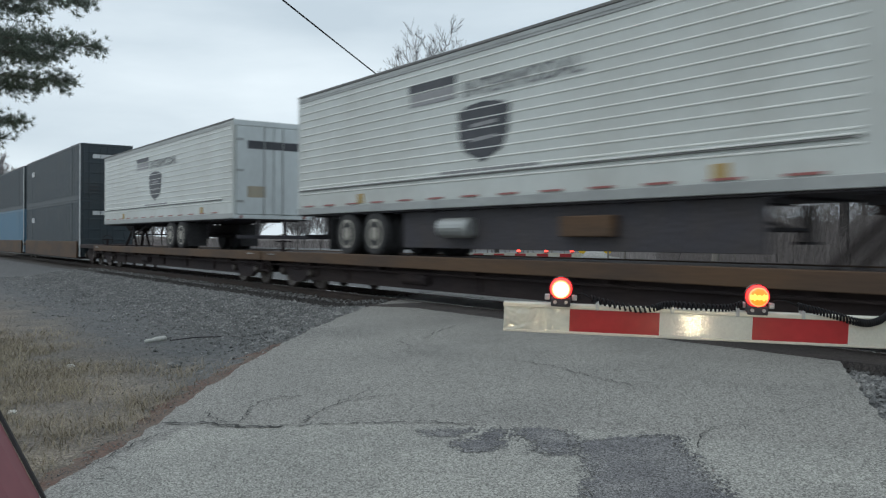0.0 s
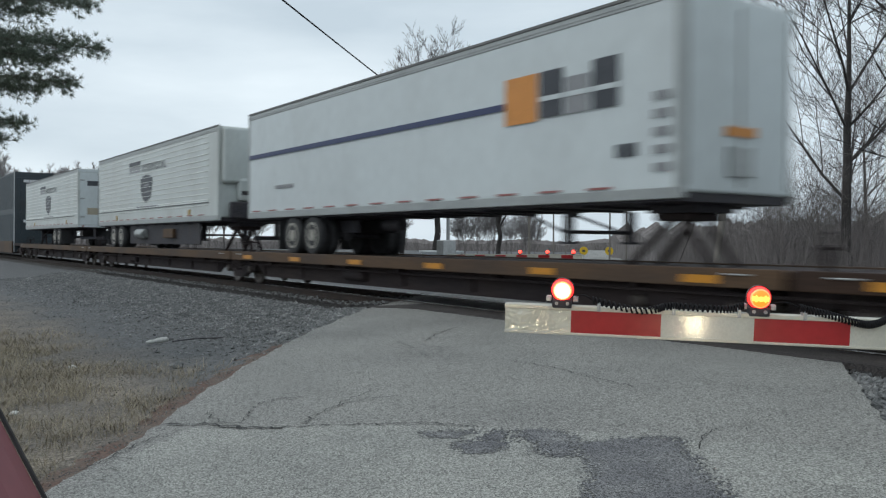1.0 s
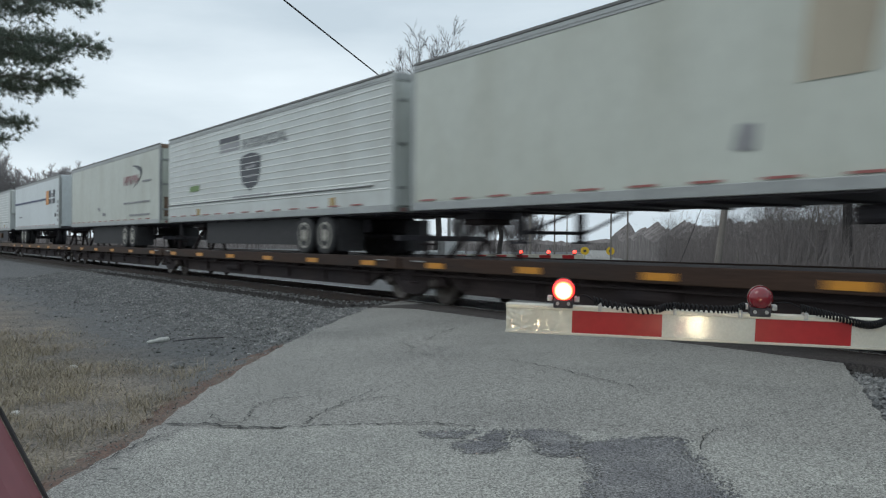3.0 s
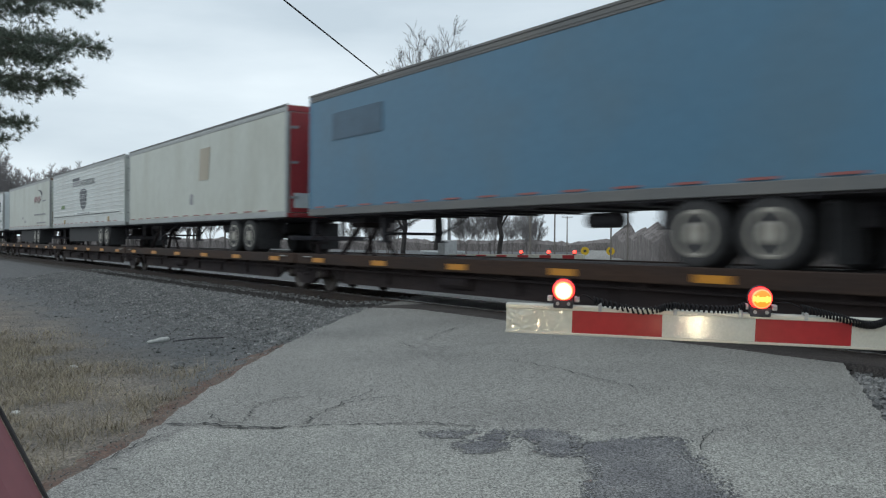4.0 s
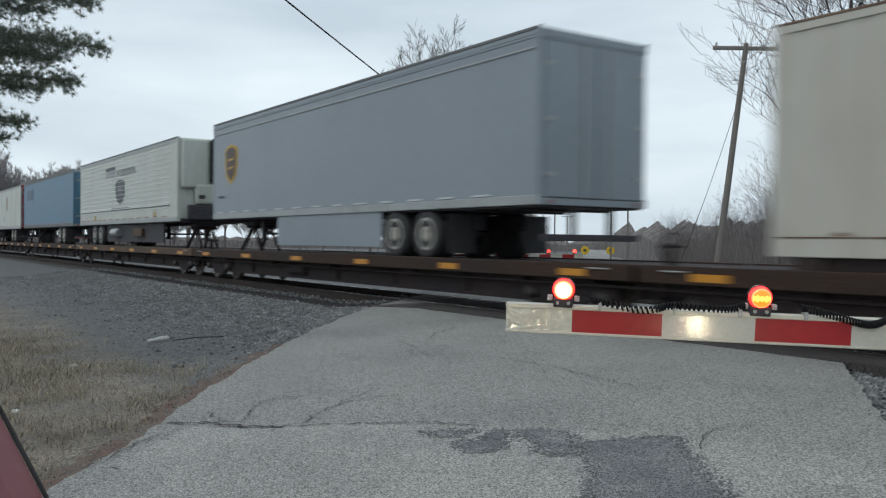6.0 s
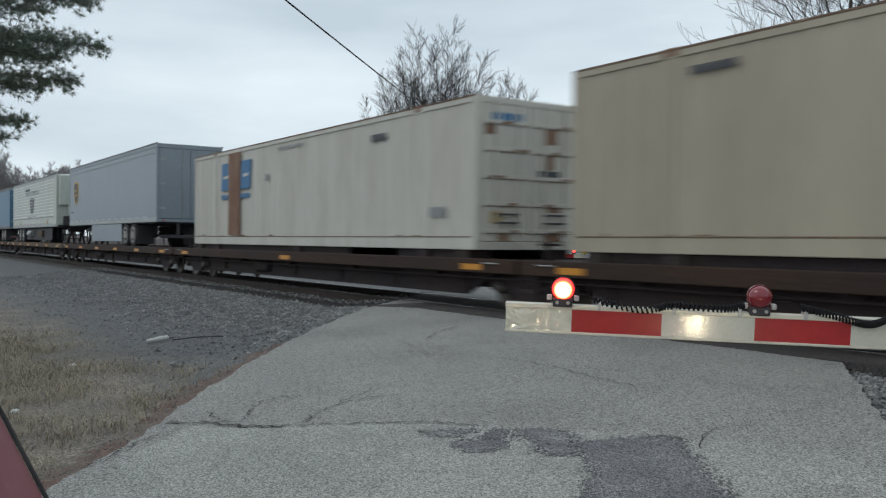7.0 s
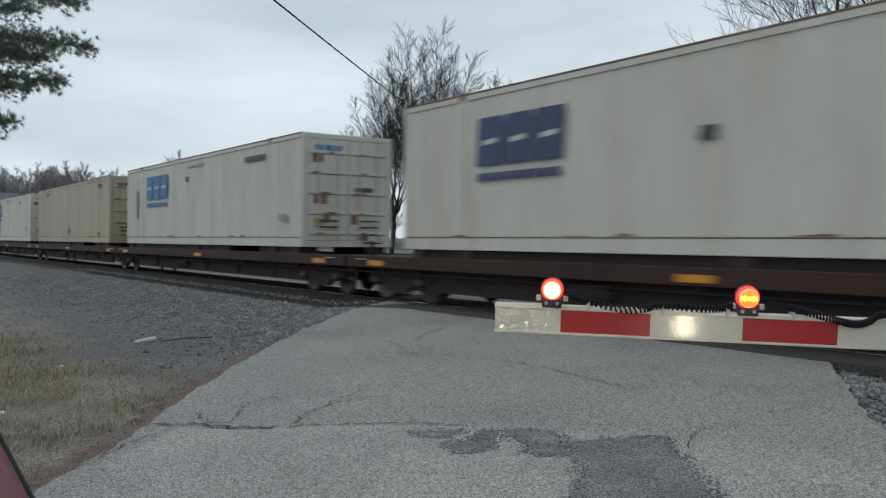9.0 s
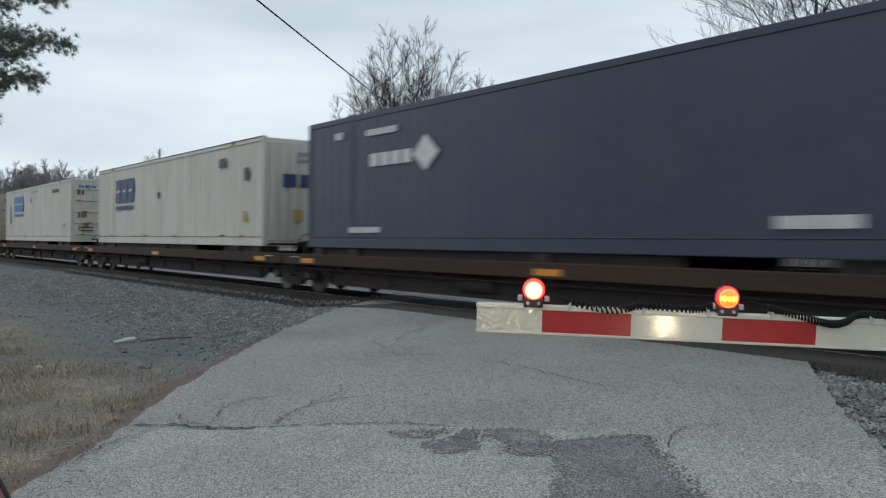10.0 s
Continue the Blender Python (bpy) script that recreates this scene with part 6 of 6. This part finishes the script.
def make_trees():
    kinds = [bare_tree(11, 15, 0.5, 0.2, levels=5), bare_tree(23, 14, 0.45, 0.16, levels=5), bare_tree(37, 15, 0.55, 0.18, levels=5), bare_tree(41, 9, 0.55, 0.08, levels=4, first=0.15)]
    # crowns in the paled twig colour that stands in for haze
    far = [fan_tree(91 + k, 14, 3.6, 4.0, limbs=8, r=0.16, fine=0.014, bark=M_TWIG, twig=M_HAZETWIG) for k in range(3)]
    big = fan_tree(58, 16.4, 4.6, 5.0, limbs=19, r=0.22, fine=0.0075)
    low = fan_tree(64, 13.6, 3.9, 4.4, limbs=13, r=0.17, fine=0.0075)
    dark = [bare_tree(71, 15, 0.42, 0.2, levels=6, up=(0.6, 1.2), limb=(0.26, 0.4), bark=M_DARKTWIG, twig=M_DARKTWIG), bare_tree(83, 14, 0.42, 0.18, levels=5, up=(0.6, 1.2), limb=(0.26, 0.4), bark=M_DARKTWIG, twig=M_DARKTWIG)]

    def place(k, x, y, s, a, label, group, sz=None):
        t = thing("bare_tree", label, "tree", Matrix.Translation((x, y, ground_z(x, y))) @ pose(0, 0, 0, 0, 0, a) @ Matrix.Diagonal((s, s, sz or s, 1)), group=group)
        part("trunk", k[0], None, t)
        part("crown", k[1], None, t)

    place(big, -50.1, 33.5, 1.0, 20, "broad leafless tree with a rounded crown of fine twigs", "")
    place(low, -51.2, 31.4, 0.98, 140, "leafless tree with a low spreading crown", "")
    place(low, -55.4, 43.0, 1.12, 10, "slender leafless tree behind the crossing", "")
    rng = random.Random(5)
    # wood on the far side, to the right of the road: low trees and brush, a few tall ones
    for i in range(260):
        u, v = rng.uniform(31, 80), rng.uniform(5.0, 40)
        p = ROAD_D * u + ROAD_N * v
        bearing = math.degrees(math.atan2(p.x, p.y))
        if p.y < 29.5 or (bearing < -36 and p.length < 42):
            continue
        tall = bearing > -33 and i % 16 == 0
        place(rng.choice(kinds[:3]) if tall else kinds[3], p.x, p.y, rng.uniform(0.85, 1.1) if tall else rng.uniform(0.45, 0.75) * (0.72 if bearing < -36 else 1.0), rng.uniform(0, 360),
              "leafless roadside woodland tree" if tall else "low leafless tree at the edge of the wood", "woodland trees")
    for k, x, y, sc, a in ((dark[0], -20.9, 35.0, 1.3, 150), (dark[1], -15.0, 32.5, 1.3, 200), (kinds[0], -16.5, 39.0, 1.2, 300)):
        place(k, x, y, sc, a, "tall leafless tree at the edge of the wood", "woodland trees")
    # left of the road, beyond the track
    for i in range(66):
        x, y = rng.uniform(-235, -150), rng.uniform(16, 62)
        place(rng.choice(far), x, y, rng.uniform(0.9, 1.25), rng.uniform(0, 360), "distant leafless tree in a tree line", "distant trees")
    for i in range(34):
        u, v = rng.uniform(85, 190), rng.uniform(-70, -9)
        p = ROAD_D * u + ROAD_N * v
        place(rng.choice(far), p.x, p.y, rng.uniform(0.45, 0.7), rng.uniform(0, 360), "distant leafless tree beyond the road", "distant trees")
    # undergrowth of the wood
    vs, fs = [], []
    k = 0
    for i in range(15000):
        u, v = rng.uniform(30, 70), rng.uniform(4.6, 34)
        p = ROAD_D * u + ROAD_N * v
        if p.y < 25.5:
            continue
        z, h = ground_z(p.x, p.y), rng.uniform(0.8, 4.2)
        a, l, w = rng.uniform(0, 6.28), rng.gauss(0, 0.35), rng.uniform(0.01, 0.024)
        dx, dy = math.cos(a), math.sin(a)
        q = Vector((p.x + dx * l * h, p.y + dy * l * h, z + h))
        vs += [(p.x - w, p.y, z), (p.x + w, p.y, z), (p.x, p.y + w, z), tuple(q)]
        fs += [(k, k + 1, k + 3), (k + 1, k + 2, k + 3), (k + 2, k, k + 3)]
        k += 4
    me = bpy.data.meshes.new("undergrowth")
    me.from_pydata(vs, [], fs)
    me.materials.append(M_TWIG)
    tagged(new("undergrowth", me), "dense leafless brush at the foot of the wood", "brush", kind="stuff")
    # solid mass of wood far behind
    for nm, pts, hgt, lab in (("backdrop", [(-95, 95), (-62, 70), (-38, 62), (-5, 62), (40, 70)], 6.0, "dense grey-brown bare wood closing the view"),
                              ("backdrop", [(-420, 20), (-330, 90), (-260, 150), (-190, 190), (-140, 170)], 5.0, "far line of bare woods along the horizon")):
        b = Build()
        line = []
        for (a, c), (d, e) in zip(pts[:-1], pts[1:]):
            line += [(a + (d - a) * j / 220, c + (e - c) * j / 220) for j in range(220)]
        for j, (x, y) in enumerate(line):
            z = ground_z(x, y)
            h = hgt * (0.72 + 0.25 * noise.noise((j * 0.025, 0, 0)) + 0.12 * noise.noise((j * 0.13, 3, 0)) + rng.uniform(-0.03, 0.03))
            b.v += [(x, y, z - 0.5), (x, y, z + h * 0.7), (x + 0.8, y + 2.0, z + h), (x + 1, y + 6, z - 0.5)]
            if j:
                q = 4 * j
                b.f += [(q - 4, q, q + 1, q - 3), (q - 3, q + 1, q + 2, q - 2), (q - 2, q + 2, q + 3, q - 1)]
        solid(nm, b, M_FARWOOD, lab, "woods", kind="structure")


def make_pine():
    rng = random.Random(9)
    t = thing("pine_tree", "tall pine with long drooping dark green needle boughs", "tree", pose(-15.6, -1.1, ground_z(-15.6, -1.1)))
    part("trunk", Build().tube((0, 0, -0.2), (0.1, 0, 6), 0.24, 0.18, 12).tube((0.1, 0, 6), (0.1, 0.1, 12), 0.18, 0.05, 10), M_BARK, t)
    # boughs: end point relative to the trunk foot
    boughs = [((0.8, 4.25, 5.65), 0.3), ((0.4, 3.9, 5.95), 0.3), ((0.9, 3.8, 6.2), 0.3), ((0.0, 3.6, 5.6), 0.3), ((0.5, 3.5, 5.75), 0.3), ((0.89, 4.4, 4.95), 0.4), ((0.5, 4.0, 5.05), 0.35), ((0.1, 3.7, 4.85), 0.35),
              ((0.7, 3.8, 4.75), 0.35), ((0.67, 4.0, 4.4), 0.3), ((0.2, 3.6, 4.3), 0.3), ((0.25, 3.3, 3.75), 0.2), ((-0.1, 3.1, 3.5), 0.2), ((0.2, 2.9, 3.95), 0.2),
              ((-0.8, 3.0, 6.4), 0.2), ((1.2, 1.0, 7.0), 0.2), ((-1.8, 1.2, 5.8), 0.1), ((1.0, -1.8, 5.8), 0.1), ((-1.0, -1.8, 6.7), 0.1), ((0.8, 1.4, 8.3), 0.1), ((-0.8, 0.9, 9.1), 0.1), ((0.4, -1.0, 9.6), 0.1)]
    nv, nf = [], []
    for end, lift in boughs:
        end = Vector(end)
        start = Vector((0.05, 0, end.z - 0.55 + lift))
        b = Build()
        last = start
        axis = []
        for i in range(1, 9):
            f = i / 8
            p = start.lerp(end, f) + Vector((rng.gauss(0, 0.03), rng.gauss(0, 0.03), 0.12 * math.sin(f * 3.1)))
            b.tube(last, p, 0.05 * (1.06 - f) + 0.006, 0.05 * (1.06 - f - 0.1) + 0.006, 6, False)
            axis.append((p, (p - last).normalized(), f))
            last = p
        tufts = []
        for _ in range(620 if end.y > 2.5 else 70):
            f = rng.uniform(0.2, 1.0)
            i = min(int(f * 8), 7)
            p0, d, _f = axis[i]
            p = p0 - d * rng.uniform(0, 0.5)
            side = Vector((rng.gauss(0, 1), rng.gauss(0, 1), rng.gauss(0.0, 0.75))).normalized()
            tw = (d * 0.8 + side * 0.8).normalized()
            ln = rng.uniform(0.05, 0.62) * (1.1 - 0.75 * f)
            q = p + tw * ln
            if rng.random() < 0.22:
                b.tube(p, q, 0.006, 0.003, 3, False)
            tufts.append((q, tw))
        part("bough", b, M_BARK, t)
        for q, tw in tufts:
            for _ in range(24):
                side = Vector((rng.gauss(0, 1), rng.gauss(0, 1), rng.gauss(0.4, 0.9))).normalized()
                nd = (tw * rng.uniform(0.2, 1.0) + side * 0.8).normalized()
                ln = rng.uniform(0.06, 0.125)
                w = nd.orthogonal().normalized() * 0.0032
                k = len(nv)
                nv += [tuple(q - w), tuple(q + w), tuple(q + nd * ln)]
                nf.append((k, k + 1, k + 2))
    me = bpy.data.meshes.new("needles")
    me.from_pydata(nv, [], nf)
    me.materials.append(M_NEEDLE)
    part("needles", me, None, t, "tufts of long dark green needles")


def make_poles():
    pole(-21.6, 26.95, 10.1, (-5.6, 3.8), "leaning weathered timber pole with a crossarm", turn=30, r=0.14)
    for d in (92, 140, 190):
        p = ROAD_D * d + ROAD_N * -7.45
        pole(p.x, p.y, 8.6, (0, 0), "distant timber utility pole along the road", turn=45)
    p = ROAD_D * -22 + ROAD_N * -7.45
    pole(p.x, p.y, 8.6, (0, 0), "timber utility pole along the road", turn=45)
    for (x, y), h in (((-42.6, 44.2), 6.5), ((-25.5, 33.6), 2.2), ((-47.0, 47.0), 7.5)):
        pole(x, y, h, (0, 0), "thin pole at the edge of the wood", arms=False, r=0.07)
    a, b = ROAD_D * -22 + ROAD_N * -7.45, ROAD_D * 92 + ROAD_N * -7.45
    wire("overhead_wire", (a.x, a.y, 7.9), (b.x, b.y, 7.4), 0.78, 0.021, "black overhead cable strung along the road")
    c = ROAD_D * 190 + ROAD_N * -7.45
    wire("overhead_wire", (b.x, b.y, 7.4), (c.x, c.y, 7.4), 1.0, 0.016, "black overhead cable strung along the road")
    wire("guy_wire", (-21.1, 27.65, 6.6), (-25.9, 29.6, -0.4), 0.3, 0.012, "thin guy wire from a leaning pole")


def make_small():
    b = Build().lathe([(0, 0.012), (0.03, 0.03), (0.12, 0.036), (0.2, 0.032), (0.3, 0.046), (0.42, 0.05), (0.5, 0.044), (0.57, 0.047), (0.6, 0.03)], "x", 9)
    solid("driftwood_log", b, M_LITTER, "pale weathered log lying on the gravel", "log", at=pose(-15.3, 4.2, ground_z(-15.3, 4.2) + 0.06, 0, 0, 128))
    rod = Build().tube((0, 0, 0), (0.5, 0.02, 0.015), 0.012, n=6).tube((0.5, 0.02, 0.015), (1.0, -0.03, 0.0), 0.012, n=6)
    solid("metal_rod", rod, M_DARK, "thin dark rod on the gravel", "rod", at=pose(-15.65, 4.75, ground_z(-15.65, 4.75) + 0.03, 0, 0, 100))
    rng = random.Random(2)
    for x, y, s, lab in ((-13.3, 2.61, 0.06, "crumpled white litter in the grass"), (-10.17, 1.42, 0.05, "crumpled white litter in the grass"), (-12.39, 3.83, 0.11, "flat grey stone on the soil")):
        bm = bmesh.new()
        bmesh.ops.create_icosphere(bm, subdivisions=2, radius=s)
        for p in bm.verts:
            p.co = p.co * rng.uniform(0.7, 1.2)
            p.co.z *= 0.5
        me = bpy.data.meshes.new("litter")
        bm.to_mesh(me)
        bm.free()
        me.materials.append(M_LITTER if "litter" in lab else M_BALLAST)
        ob = tagged(new("litter" if "litter" in lab else "stone", me), lab, "litter" if "litter" in lab else "stone")
        ob.matrix_basis = pose(x, y, ground_z(x, y) + s * 0.35, 0, 0, rng.uniform(0, 360))


def make_car():
    """The waiting car that the view is filmed from: x forward, y to its left, z = 0 on the road."""
    h = -0.42
    turn = math.degrees(math.atan2(0.70, -0.714))
    base = pose(0, 0, h, 0, 0, turn)
    car = thing("car", "dusty red car waiting at the gate with lit headlights", "car", base)
    prof = [(-2.3, 0.35), (-2.35, 0.75), (-2.1, 1.0), (-0.9, 1.02), (0.75, 0.98), (1.2, 0.94), (1.9, 0.86), (2.02, 0.72), (2.02, 0.4), (1.8, 0.3), (-2.1, 0.3)]
    n = len(prof)
    rows = [(-0.9, 0.97), (-0.93, 1.0), (-0.8, 1.0), (0.8, 1.0), (0.93, 1.0), (0.9, 0.97)]
    b = Build()
    vs = [(x * k, y, 0.62 + (z - 0.62) * k) for y, k in rows for x, z in prof]
    fs = [(r * n + i, r * n + (i + 1) % n, (r + 1) * n + (i + 1) % n, (r + 1) * n + i) for r in range(len(rows) - 1) for i in range(n)]
    fs += [tuple(range(n)), tuple(range(len(rows) * n - 1, (len(rows) - 1) * n - 1, -1))]
    part("body", b.add(vs, fs), M_CARRED, car)
    part("roof", Build().box(-1.5, 0.15, -0.66, 0.66, 1.98, 2.03, 0.02), M_CARRED, car)
    for y in (-1, 1):
        part("windscreen_pillar", Build().tube((0.05, y * 0.66, 2.0), (0.5, y * 0.9, 1.0), 0.035, n=8), M_CARRED, car)
        part("rear_pillar", Build().tube((-1.45, y * 0.64, 2.0), (-2.0, y * 0.8, 1.0), 0.05, n=8), M_CARRED, car)
        part("middle_pillar", Build().tube((-0.7, y * 0.64, 2.0), (-0.7, y * 0.86, 1.0), 0.04, n=8), M_DARK, car)
        lamp = part("headlight", Build().box(1.99, 2.035, y * 0.64 - 0.115, y * 0.64 - 0.035, 0.77, 0.93, 0.02), M_HEADLIGHT, car, "lit headlight")
    for x in (-1.45, 1.3):
        for y, o in ((-0.83, 180), (0.83, 0)):
            w = part("wheel", Build().lathe([(-0.1, 0.2), (-0.11, 0.32), (-0.08, 0.34), (0.08, 0.34), (0.11, 0.32), (0.1, 0.2)], "y", 26), M_TYRE, car, at=pose(x, y * 1.0, 0.34, 0, 0, o))
            part("rim", Build().lathe([(0.1, 0.05), (0.105, 0.1), (0.07, 0.14), (0.09, 0.2), (0.1, 0.21), (0.0, 0.21)], "y", 18), M_GALV, w)
    # the wing mirror, whose rim stands at the edge of the view
    mirror = part("wing_mirror", Build(), M_CARRED, car, "dusty red wing mirror housing")
    place = base.inverted() @ gaze(-55.92, 0, 0)
    prof = [(-0.596, -0.383), (-0.555, -0.47), (-0.565, -0.53), (-0.66, -0.56), (-0.92, -0.53), (-1.0, -0.42), (-0.98, -0.24), (-0.88, -0.165), (-0.76, -0.165), (-0.7, -0.2), (-0.662, -0.259)]
    n = len(prof)
    cx, cy = -0.78, -0.36
    ring = [(-1.3, 0.985), (-1.28, 0.965), (-1.25, 0.9), (-1.22, 0.72)]
    vs = [(cx + (x - cx) * k, cy + (y - cy) * k, d) for d, k in ring for x, y in prof]
    fs = [(r * n + i, r * n + (i + 1) % n, (r + 1) * n + (i + 1) % n, (r + 1) * n + i) for r in range(len(ring) - 1) for i in range(n)]
    fs += [tuple(range(n)), tuple(range(len(ring) * n - 1, (len(ring) - 1) * n - 1, -1))]
    mirror.data = Build().add(vs, fs).mesh("wing_mirror", M_CARRED)
    mirror.matrix_basis = place
    seal = Build()
    for i in range(n):
        a, c = prof[i], prof[(i + 1) % n]
        seal.tube((a[0], a[1], -1.305), (c[0], c[1], -1.305), 0.0035, n=6)
    part("rubber_edge", seal, M_TYRE, mirror, "black rubber edge")
    part("stalk", Build().tube((-0.8, -0.54, -1.33), (-0.78, -0.76, -1.28), 0.045, n=8), M_DARK, mirror)


def motions():
    """The train runs along the track; the second gate lamp's head turns its lit face to and from the road."""
    for ob, off in TRAVEL:
        walk(ob, [(t, pose(off - (22.236 * t + 0.0686 * t * t - 0.00493 * t ** 3), TRACK_Y, 0)) for t in [0.5 * i for i in range(21)]])
    for ob, at in FLASHERS:
        rows = []
        on = [(-0.5, 0.2), (0.74, 1.36), (2.16, 2.82), (3.36, 4.03), (4.56, 5.18), (5.9, 6.5), (7.26, 7.88), (8.56, 9.25), (9.82, 10.5)]
        angle = 0.0
        for i in range(301):
            t = i / 30
            want = 0.0 if any(a <= t < b for a, b in on) else 180.0
            angle += max(-89.0, min(89.0, want - angle))
            rows.append((t, pose(at.x, at.y, at.z, 0, 0, angle)))
        walk(ob, rows)


make_ground()
make_road()
make_track()
make_loose()
make_train()
make_crossing()
make_trees()
make_pine()
make_poles()
make_small()
make_car()
motions()
